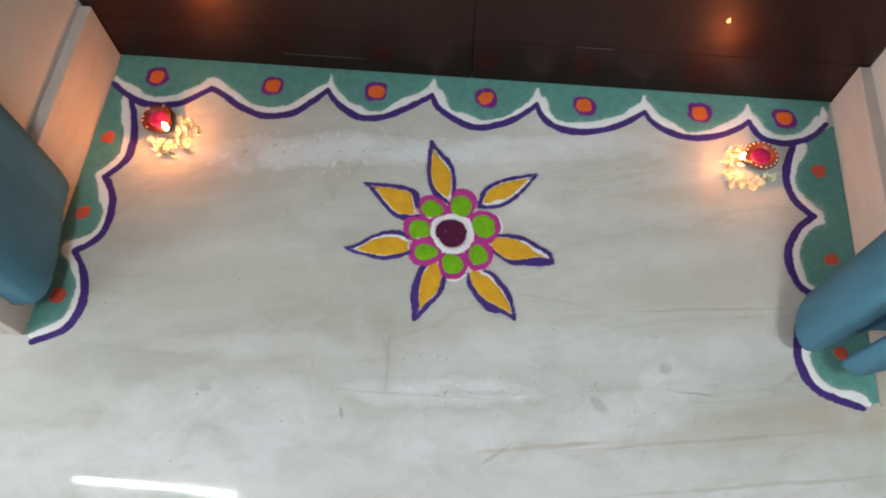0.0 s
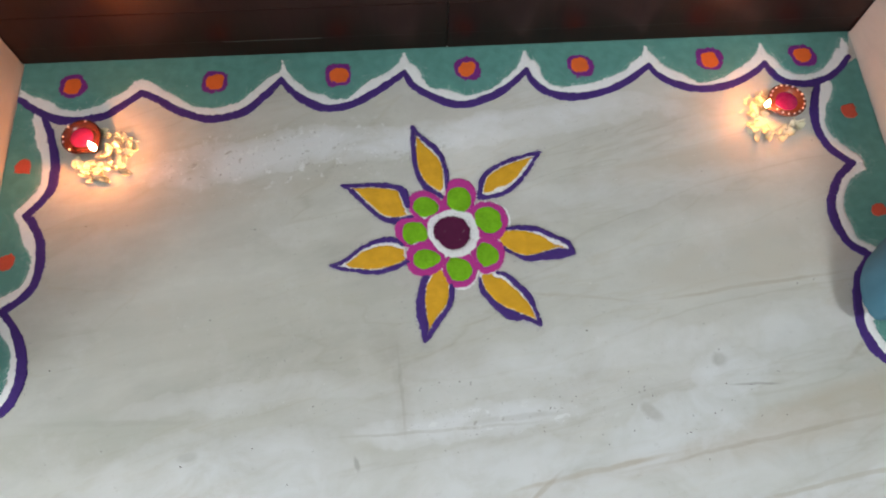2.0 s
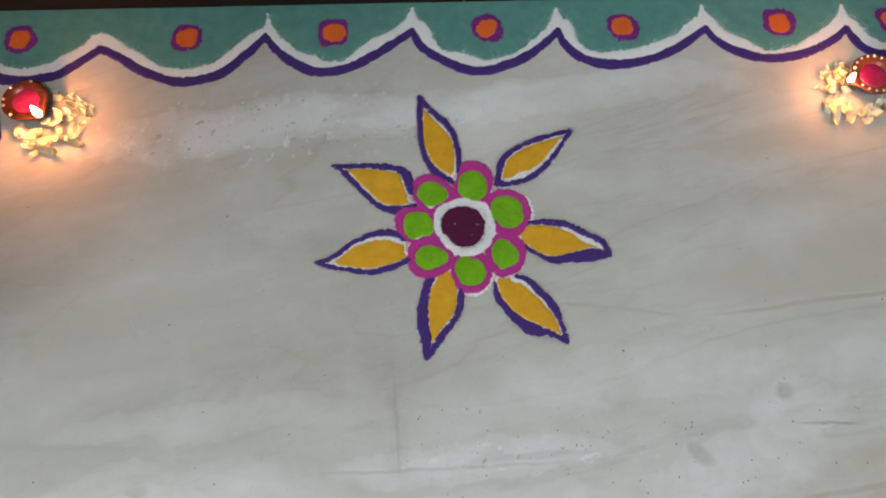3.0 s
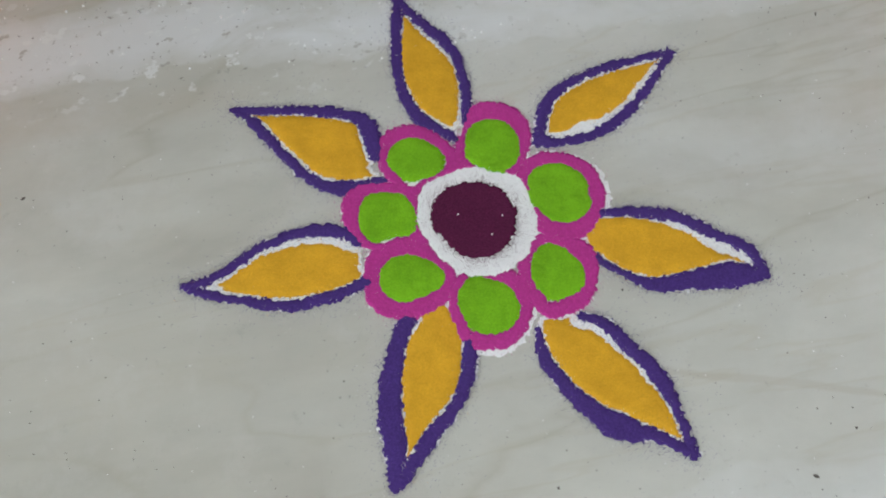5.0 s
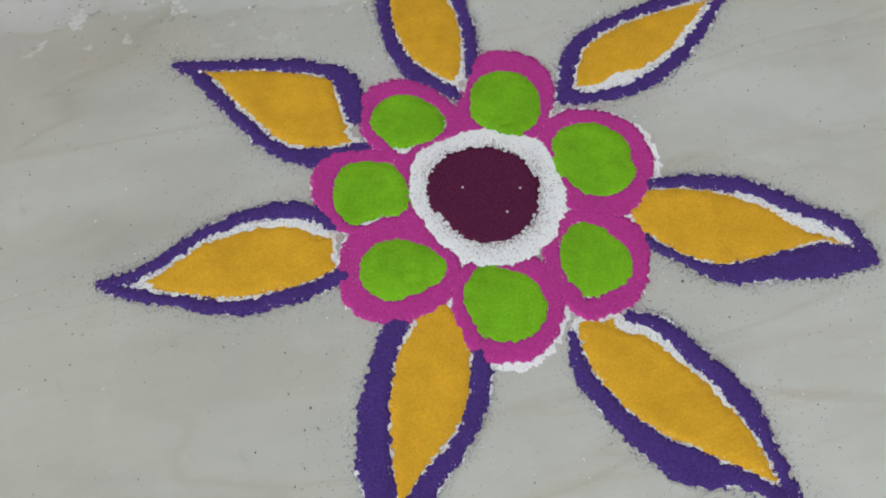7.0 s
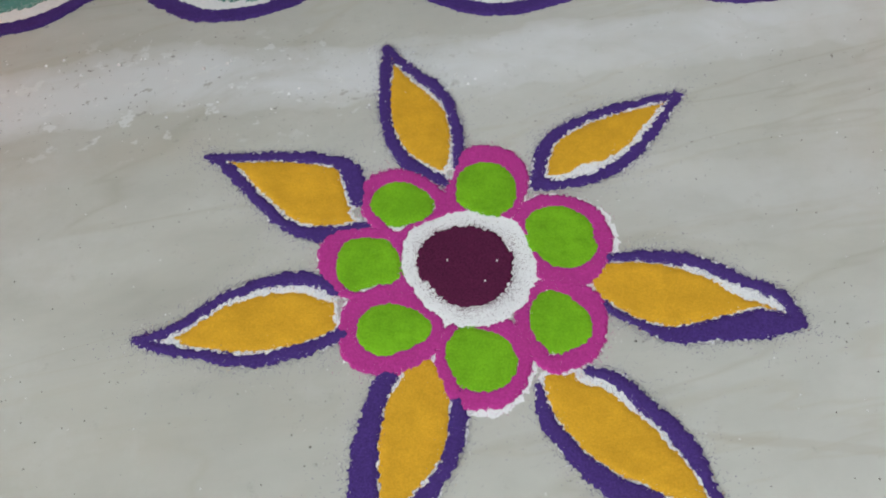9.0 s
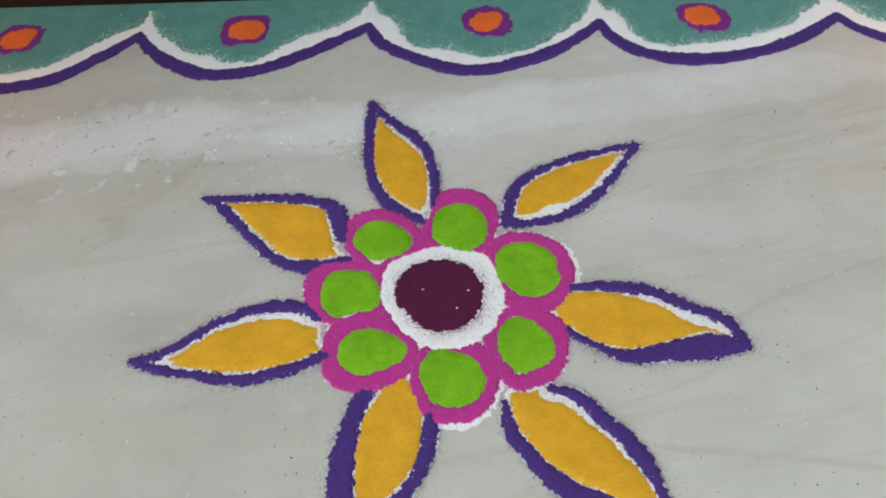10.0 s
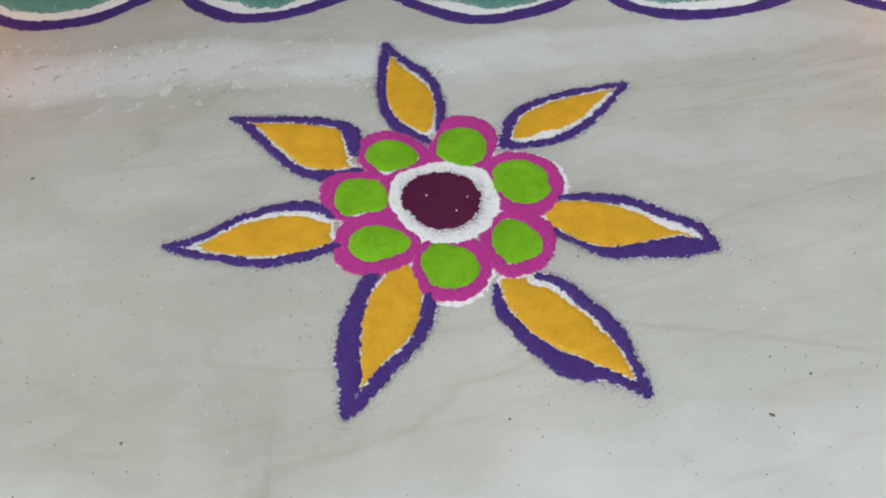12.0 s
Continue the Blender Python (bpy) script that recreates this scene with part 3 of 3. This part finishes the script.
# ---- the scalloped border along the door and the two walls ----
border = group_of("rangoli_border", label="teal scalloped powder border with orange dots along the door", category="rangoli")
COARSE = 0.0016


def scallop(points, corners, dot, dot_size, ring, rise=0.0):
    """One scallop of the border: a purple line from cusp to cusp, and the corners of its field at the wall."""
    ob = group_of("scallop", label="teal powder scallop edged in white and purple")
    ob.parent = border
    curve = spline(points, 7)
    shape = curve + list(corners)
    zone = around(shape, 0.012)

    def line(X, Y):
        d, s = to_curve(X, Y, curve)
        return d - 0.0046 - 0.0013 * np.sin(np.pi * s) - 0.0008 * lattice_noise(X, Y, 0.014, 6)

    def band(X, Y):
        d, s = to_curve(X, Y, curve)
        out = d - 0.0152 + 0.0012 * np.sin(np.pi * s) - 0.005 * lattice_noise(X, Y, 0.026, 2)
        if rise:
            for cx, cy in (points[0], points[-1]):
                up = np.clip((Y - cy) / rise, 0, 1)
                out = np.minimum(out, np.where(Y > cy + rise, 1.0, np.abs(X - cx) - 0.013 * (1 - up) ** 1.3 - 0.0015))
        return np.maximum(from_polygon(X, Y, shape) - 0.0014, out)

    teal = lambda X, Y: np.maximum(from_polygon(X, Y, shape) - 0.0014, -0.0012 - band(X, Y))
    shift = points[0][0] * 40 + points[0][1] * 90
    powder("teal_fill", teal, zone, COARSE, 0.0005, TEAL, ob, 0.0006, shift=shift)
    powder("white_band", band, zone, COARSE, 0.0008, WHITE, ob, 0.0020, shift=shift)
    powder("purple_outline", line, zone, 0.0011, 0.0010, PURPLE, ob, 0.0009, shift=shift)
    grains("white_dust", lambda X, Y: np.where(from_polygon(X, Y, shape) < 0, band(X, Y), 1), zone, 30000, 0.0032, 0.00042, WHITE, ob, 0.0007)
    grains("stray_powder", line, zone, 2200, 0.0016, 0.00045, PURPLE, ob, 0.0006)
    disc_of = round_field(dot[0], dot[1], dot_size, dot_size * 1.04, 2.5)
    spot = lambda X, Y: disc_of(X, Y) + 0.0022 * lattice_noise(X, Y, 0.011, shift)
    r = dot_size + 0.014
    if ring:
        powder("dot_ring", lambda X, Y: disc_of(X, Y) - 0.0062 + 0.0022 * lattice_noise(X, Y, 0.013, shift + 3), area_of(dot[0], dot[1], r), COARSE, 0.0008, VIOLET, ob, 0.0015, shift=shift)
    powder("dot", spot, area_of(dot[0], dot[1], r), 0.0012, 0.0011, ORANGE if ring else RED, ob, 0.0013, shift=shift)


E0, EDGE = 0.0012, HALF - 0.0015
BACK = (
    (((-0.523, -0.051), (-0.504, -0.066), (-0.481, -0.079), (-0.454, -0.085), (-0.420, -0.081), (-0.398, -0.067), (-0.375, -0.049)), (-0.461, -0.036)),
    (((-0.375, -0.049), (-0.353, -0.060), (-0.322, -0.080), (-0.287, -0.0905), (-0.250, -0.083), (-0.225, -0.061), (-0.204, -0.038)), (-0.285, -0.037)),
    (((-0.204, -0.038), (-0.1875, -0.058), (-0.167, -0.074), (-0.142, -0.083), (-0.110, -0.075), (-0.075, -0.053), (-0.050, -0.034)), (-0.1325, -0.034)),
    (((-0.050, -0.034), (-0.040, -0.054), (-0.018, -0.071), (0.016, -0.085), (0.056, -0.075), (0.084, -0.056), (0.103, -0.038)), (0.029, -0.033)),
    (((0.103, -0.038), (0.110, -0.055), (0.125, -0.071), (0.151, -0.080), (0.184, -0.0775), (0.222, -0.064), (0.258, -0.038)), (0.1715, -0.035)),
    (((0.258, -0.038), (0.2685, -0.0535), (0.290, -0.069), (0.323, -0.077), (0.362, -0.070), (0.390, -0.0545), (0.406, -0.042)), (0.336, -0.033)),
    (((0.406, -0.042), (0.416, -0.063), (0.432, -0.073), (0.454, -0.075), (0.478, -0.069), (0.499, -0.055), (0.514, -0.038)), (0.457, -0.034)),
)
for points, dot in BACK:
    x0 = -EDGE if points[0][0] < -0.5 else points[0][0]
    x1 = EDGE if points[-1][0] > 0.5 else points[-1][0]
    scallop(points, ((x1, E0), (x0, E0)), dot, 0.0118, True, 0.014 if dot[0] < -0.2 else 0.030)
WEST = (
    (((-0.488, -0.082), (-0.474, -0.117), (-0.466, -0.151), (-0.467, -0.178), (-0.477, -0.195), (-0.490, -0.210)), (-0.503, -0.147)),
    (((-0.490, -0.210), (-0.476, -0.229), (-0.467, -0.2525), (-0.465, -0.278), (-0.472, -0.303), (-0.497, -0.325)), (-0.503, -0.268)),
    (((-0.497, -0.325), (-0.480, -0.348), (-0.4695, -0.372), (-0.465, -0.396), (-0.469, -0.418), (-0.482, -0.4355), (-0.512, -0.451)), (-0.500, -0.388)),
)
for points, dot in WEST:
    scallop(points, ((-EDGE, max(points[-1][1], -0.440)), (-EDGE, points[0][1] + (0.034 if points[0][1] > -0.1 else 0))), dot, 0.0095, False)
EAST = (
    (((0.465, -0.078), (0.453, -0.110), (0.449, -0.141), (0.458, -0.169), (0.479, -0.190)), (0.495, -0.1175)),
    (((0.479, -0.190), (0.456, -0.211), (0.4405, -0.240), (0.4395, -0.267), (0.448, -0.292), (0.468, -0.308)), (0.4935, -0.252)),
    (((0.468, -0.308), (0.446, -0.336), (0.4365, -0.372), (0.436, -0.396), (0.448, -0.424), (0.471, -0.4365), (0.503, -0.445)), (0.488, -0.381)),
)
for points, dot in EAST:
    scallop(points, ((EDGE, max(points[-1][1], -0.436)), (EDGE, points[0][1] + (0.036 if points[0][1] > -0.1 else 0))), dot, 0.0095, False)


# ---- curtains drawn to both sides ----
def curtain(name, outline, label):
    """Cloth that hangs in folds along a plan outline, from the hem up."""
    path = []
    for k in range(len(outline) - 1):
        p0, p1, p2, p3 = (Vector(outline[min(max(k + d, 0), len(outline) - 1)]) for d in (-1, 0, 1, 2))
        for s in range(8):
            t = s / 8
            path.append(0.5 * (2 * p1 + (p2 - p0) * t + (2 * p0 - 5 * p1 + 4 * p2 - p3) * t * t + (3 * p1 - p0 - 3 * p2 + p3) * t ** 3))
    path.append(Vector(outline[-1]))
    heights = [0.052, 0.056, 0.064, 0.08, 0.11, 0.16, 0.25] + [0.25 + (2.069 - 0.25) * k / 14 for k in range(1, 15)]
    verts, faces, n = [], [], len(path)
    for z in heights:
        hem = 0.004 if z < 0.06 else 0.0
        for i, p in enumerate(path):
            w = 0.006 * noise.noise((p.x * 9, p.y * 9, z * 3)) + 0.0025 * noise.noise((p.x * 40, p.y * 40, z * 14)) - hem * 0.5
            c = Vector((0.55 if p.x > 0 else -0.55, p.y))
            d = (p - c).normalized()
            verts.append((p.x + d.x * w, p.y + d.y * w, z + (0.003 * noise.noise((i * 0.3, 0, 0)) if z < 2.0 else 0.0)))
    for r in range(len(heights) - 1):
        for i in range(n - 1):
            a = r * n + i
            faces.append((a, a + 1, a + n + 1, a + n))
    ob = mesh_object(name, verts, faces, CLOTH, None, True)
    thick = ob.modifiers.new("thickness", "SOLIDIFY")
    thick.thickness, thick.offset = 0.002, 0
    return tagged(ob, label, "curtain", "curtains at the recess")


curtain("curtain", ((0.519, -0.285), (0.468, -0.302), (0.435, -0.322), (0.416, -0.346), (0.409, -0.370), (0.411, -0.388), (0.423, -0.397), (0.457, -0.384), (0.495, -0.366), (0.519, -0.368), (0.497, -0.388), (0.459, -0.407), (0.461, -0.417), (0.474, -0.422), (0.492, -0.417), (0.517, -0.409)), "light blue cloth curtain bunched in folds at the wall")
curtain("curtain", ((-0.519, -0.236), (-0.509, -0.246), (-0.499, -0.262), (-0.494, -0.290), (-0.488, -0.320), (-0.484, -0.345), (-0.480, -0.375), (-0.480, -0.400), (-0.489, -0.415), (-0.503, -0.420), (-0.519, -0.421)), "dark teal-blue cloth curtain drawn flat against the wall")


# ---- oil lamps with flower petals ----
def clay(name, colour, rough):
    m, b = material(name, colour, rough)
    v = coords(m)
    link(m, ramp(m, noise_tex(m, v, 160, 4), [(0.3, tuple(c * 0.7 for c in colour)), (0.7, colour)]), b.inputs["Base Color"])
    return m


CLAY = clay("red_painted_clay", (0.11, 0.014, 0.007), 0.3)
RIM = clay("orange_gold_paint", (0.15, 0.038, 0.016), 0.3)
# rim colour of the west lamp, darker and browner than RIM
DARK_RIM = clay("dark_brown_paint", (0.05, 0.012, 0.008), 0.25)
WAX = clay("pink_wax", (0.24, 0.016, 0.10), 0.12)
BEAD, _ = material("pearl_white_bead", (0.72, 0.62, 0.60), 0.25)
WICK, _ = material("burnt_cotton_wick", (0.05, 0.04, 0.035), 0.9)
FLAME, flame_node = material("flame", (1, 0.6, 0.2), 1.0)
flame_node.inputs["Emission Color"].default_value = (1.0, 0.34, 0.105, 1)
flame_node.inputs["Emission Strength"].default_value = FLAME_STRENGTH
PETAL, petal_node = material("cream_flower_petal", (0.78, 0.72, 0.5), 0.6)
petal_node.inputs["Subsurface Weight"].default_value = 0.0
info = node(PETAL, "ObjectInfo")
link(PETAL, ramp(PETAL, info.outputs["Random"], [(0.0, (0.62, 0.54, 0.32)), (0.5, (0.74, 0.70, 0.55)), (1.0, (0.56, 0.52, 0.32))]), petal_node.inputs["Base Color"])


def lathe(profile, steps=32):
    bm = bmesh.new()
    rows = []
    for r, z in profile:
        rows.append([bm.verts.new((r * math.cos(6.28319 * k / steps), r * math.sin(6.28319 * k / steps), z)) for k in range(steps)])
    for a, b in zip(rows, rows[1:]):
        for k in range(steps):
            bm.faces.new((a[k], a[(k + 1) % steps], b[(k + 1) % steps], b[k]))
    bm.faces.new(rows[0])
    bm.faces.new(rows[-1])
    return bm


def oil_lamp(x, y, toward, reach, size, beads, rim_paint, label):
    """A small clay lamp of wax; toward: the degrees at which its spout points, reach: how far out its wick lies."""
    lamp = group_of("oil_lamp", x, y, 0.0, label, "oil lamp", "oil lamps at the door")
    a, R = radians(toward), 0.0228
    spout = 0.27

    def spouted(bm):
        """Draws the side that faces the wick out into a spout."""
        for v in bm.verts:
            r = math.hypot(v.co.x, v.co.y)
            if r > 0.012 and v.co.z > 0.005:
                turn = math.atan2(v.co.y, v.co.x) - a
                k = 1 + spout * max(0.0, math.cos(turn)) ** 24 * min(1, (v.co.z - 0.005) / 0.008)
                v.co.x, v.co.y = v.co.x * k, v.co.y * k
        return bm

    part("bowl", spouted(lathe(((0.009, 0.0000), (0.0110, 0.0006), (0.0150, 0.0058), (0.0195, 0.0128), (R - 0.0004, 0.0173), (R - 0.0008, 0.0184), (0.0200, 0.0179), (0.0180, 0.0147), (0.002, 0.0138)), 64)), CLAY, lamp, smooth=True)
    part("rim", spouted(lathe(((0.0125, 0.0150), (0.0140, 0.0168), (0.0195, 0.0191), (0.0215, 0.0192), (R, 0.0184), (R, 0.0170), (0.0135, 0.0144)), 64)), rim_paint, lamp, "painted rim", True)
    part("wax", lathe(((0.0138, 0.0138), (0.0138, 0.0156), (0.012, 0.0160), (0.007, 0.0163), (0.002, 0.0163))), WAX, lamp, "glossy pink wax", True)
    wx, wy = reach * math.cos(a), reach * math.sin(a)
    bm = bmesh.new()
    bmesh.ops.create_cone(bm, cap_ends=True, segments=8, radius1=0.0017, radius2=0.0011, depth=0.008, matrix=pose(wx * 0.93, wy * 0.93, 0.0195, math.degrees(-0.25 * math.sin(a)), math.degrees(0.25 * math.cos(a)), 0))
    part("wick", bm, WICK, lamp)
    fl = lathe(((0.0007, 0.0), (0.0021, 0.0017), (0.0031, 0.0042), (0.0031, 0.0067), (0.0022, 0.0105), (0.0010, 0.0143), (0.0002, 0.017)), 16)
    bmesh.ops.scale(fl, verts=fl.verts, vec=(size, size, size))
    bmesh.ops.translate(fl, verts=fl.verts, vec=(wx, wy, 0.0205))
    part("flame", fl, FLAME, lamp, "bright yellow-white flame", True)
    me = bpy.data.meshes.new("bead")
    bm = bmesh.new()
    bmesh.ops.create_icosphere(bm, subdivisions=1, radius=0.0015)
    bm.to_mesh(me)
    bm.free()
    me.materials.append(BEAD)
    for k in beads:
        turn = k * 0.349
        r = 0.0203 * (1 + spout * max(0.0, math.cos(turn - a)) ** 24)
        b = new("bead", me)
        b.parent = lamp
        b.location = (r * math.cos(turn), r * math.sin(turn), 0.0195)
    return lamp


oil_lamp(0.411, -0.110, 197, 0.0310, 0.78, range(18), RIM, "small red and orange clay lamp with pink wax burning")
oil_lamp(-0.432, -0.119, -45, 0.0280, 1.05, (4, 7, 9, 10, 12), DARK_RIM, "small red clay lamp with pink wax and bright flame")


def petal_mesh(length, width, curl, seed):
    r = random.Random(seed)
    verts, faces, nu, nv = [], [], 7, 4
    for i in range(nu + 1):
        u = i / nu
        w = width * math.sin(math.pi * min(1, u * 0.92 + 0.06)) ** 0.8
        for j in range(nv + 1):
            v = j / nv * 2 - 1
            verts.append((length * (u - 0.5), w * v * 0.5, curl * (2 * u - 1) ** 2 + width * 0.2 * v * v + r.uniform(-0.0002, 0.0002)))
    for i in range(nu):
        for j in range(nv):
            a = i * (nv + 1) + j
            faces.append((a, a + 1, a + nv + 2, a + nv + 1))
    me = bpy.data.meshes.new("flower_petal")
    me.from_pydata(verts, [], faces)
    me.materials.append(PETAL)
    me.polygons.foreach_set("use_smooth", [True] * len(faces))
    return me


PETALS = [petal_mesh(0.0105 + 0.0012 * k, 0.0056 + 0.0011 * (k % 4), 0.0016 + 0.0012 * (k % 3), k) for k in range(6)]


def petal_heap(x, y, lamp_x, lamp_y, rx, ry, count, seed):
    r = random.Random(seed)
    heap = group_of("flower_petals", x, y, 0.0, "loose cream white flower petals heaped round the lamp", "flower petals", "petal heaps")
    done = 0
    while done < count:
        a, d = r.uniform(0, 6.283), math.sqrt(r.random())
        px, py = x + rx * d * math.cos(a), y + ry * d * math.sin(a)
        if math.hypot(px - lamp_x, py - lamp_y) < 0.024:
            continue
        ob = new("petal", PETALS[r.randrange(6)])
        ob.parent = heap
        ob.location = (px - x, py - y, 0.0016 + 0.006 * (1 - d) * r.random())
        ob.scale = [r.uniform(0.6, 1.15)] * 3
        ob.rotation_euler = (r.uniform(-0.5, 0.5), r.uniform(-0.35, 0.35), r.uniform(0, 6.283))
        done += 1


petal_heap(-0.409, -0.137, -0.432, -0.119, 0.037, 0.036, 62, 3)
petal_heap(0.393, -0.124, 0.411, -0.110, 0.037, 0.034, 52, 5)

# ---- added lamps of the room, out of view ----
TUBE, tube_node = material("lit_tube_glass", (0.9, 0.9, 0.9), 0.3)
tube_node.inputs["Emission Color"].default_value = (0.95, 0.98, 1.0, 1)
tube_node.inputs["Emission Strength"].default_value = TUBE_STRENGTH
BATTEN, _ = material("grey_enamel", (0.10, 0.10, 0.10), 0.4)
# made-up fixture for an unseen bright source that the floor mirrors as a streak
light = group_of("streak_light", -0.875, -0.486, 1.41, "made-up hanging batten with a lit white tube, for the streak mirrored in the floor", "tube light")
part("batten", box(-0.28, 0.28, -0.008, 0.008, 0.0, 0.025, 0.002), BATTEN, light)
for x in (-0.22, 0.22):
    bm = bmesh.new()
    bmesh.ops.create_cone(bm, cap_ends=True, segments=10, radius1=0.003, radius2=0.003, depth=TOP - 1.435, matrix=pose(x, 0, (TOP - 1.435) / 2 + 0.025))
    part("rod", bm, BATTEN, light)
bm = bmesh.new()
bmesh.ops.create_cone(bm, cap_ends=True, segments=16, radius1=0.0045, radius2=0.0045, depth=0.5, matrix=pose(0, 0, -0.007, 0, 90, 0))
part("tube", bm, TUBE, light, "glowing glass tube", True)

CEILING_GLASS, glass_node = material("lit_opal_glass", (0.9, 0.9, 0.9), 0.4)
glass_node.inputs["Emission Color"].default_value = (0.90, 0.975, 0.99, 1)
glass_node.inputs["Emission Strength"].default_value = CEILING_FILL_STRENGTH
# added ceiling lamp, never in view, placed to light the floor from above
ceiling_fill = group_of("ceiling_fill", 0.25, -1.35, TOP, "unseen round ceiling light added to light the floor", "ceiling light")
part("base_plate", lathe(((0.05, -0.0005), (0.185, -0.0005), (0.185, -0.012), (0.05, -0.012)), 48), BATTEN, ceiling_fill)
part("diffuser", lathe(((0.172, -0.0125), (0.178, -0.022), (0.172, -0.034), (0.15, -0.044), (0.08, -0.052), (0.01, -0.054)), 48), CEILING_GLASS, ceiling_fill, "glowing opal glass", True)

# ---- dust and crumbs on the floor ----
DUST = powder_material("grey_crumb", (0.16, 0.14, 0.13), 0.4)
everywhere = lambda X, Y: 0 * X
for name, area, count, size, mat, label in (
    ("crumbs", (-0.5, 0.5, -0.75, -0.09), 60, 0.0009, DUST, "dark crumbs strewn on the marble floor"),
    ("fine_crumbs", (-0.28, 0.28, -0.46, -0.09), 700, 0.00042, DUST, "fine dark grit round the powder flower"),
    ("chalk_flakes", (-0.34, 0.02, -0.165, -0.115), 70, 0.0012, WHITE, "white chalk flakes strewn behind the flower"),
    ("scattered_grit", (-0.05, 0.34, -0.50, -0.42), 60, 0.0010, DUST, "dark grit strewn before the flower"),
    ("white_specks", (-0.32, 0.3, -0.46, -0.09), 350, 0.00045, WHITE, "fine white powder specks on the floor"),
):
    grains(name, everywhere, area, count, 1.0, size, mat, None, 0.0003)
    tagged(bpy.data.objects[name], label, "crumbs", kind="stuff")

# a few larger crumbs that lie singly
CRUMB_PLACES = ((-0.436, -0.393), (-0.272, -0.346), (-0.159, -0.445), (-0.006, -0.427), (-0.220, -0.484), (-0.291, -0.498), (-0.184, -0.521), (-0.372, -0.479), (0.135, -0.379), (0.396, -0.333), (0.376, -0.337), (-0.228, -0.241))
for k, (x, y) in enumerate(CRUMB_PLACES):
    ca, sa = math.cos(k * 2.4), math.sin(k * 1.7)
    bm = bmesh.new()
    bmesh.ops.create_icosphere(bm, subdivisions=1, radius=0.0009)
    for v in bm.verts:
        v.co = Vector((v.co.x * (1.3 + 0.4 * ca), v.co.y * (0.8 + 0.2 * sa), v.co.z * 0.55)) + Vector((0.0006 * noise.noise(v.co * 900 + Vector((x, y, 0)) * 50), 0, 0))
    ob = part("crumb", bm, DUST)
    ob.location, ob.rotation_euler = (x, y, 0.0004), (0, 0, ca * 3)
    tagged(ob, "small dark crumb lying on the marble floor", "crumb", "crumbs on the floor")
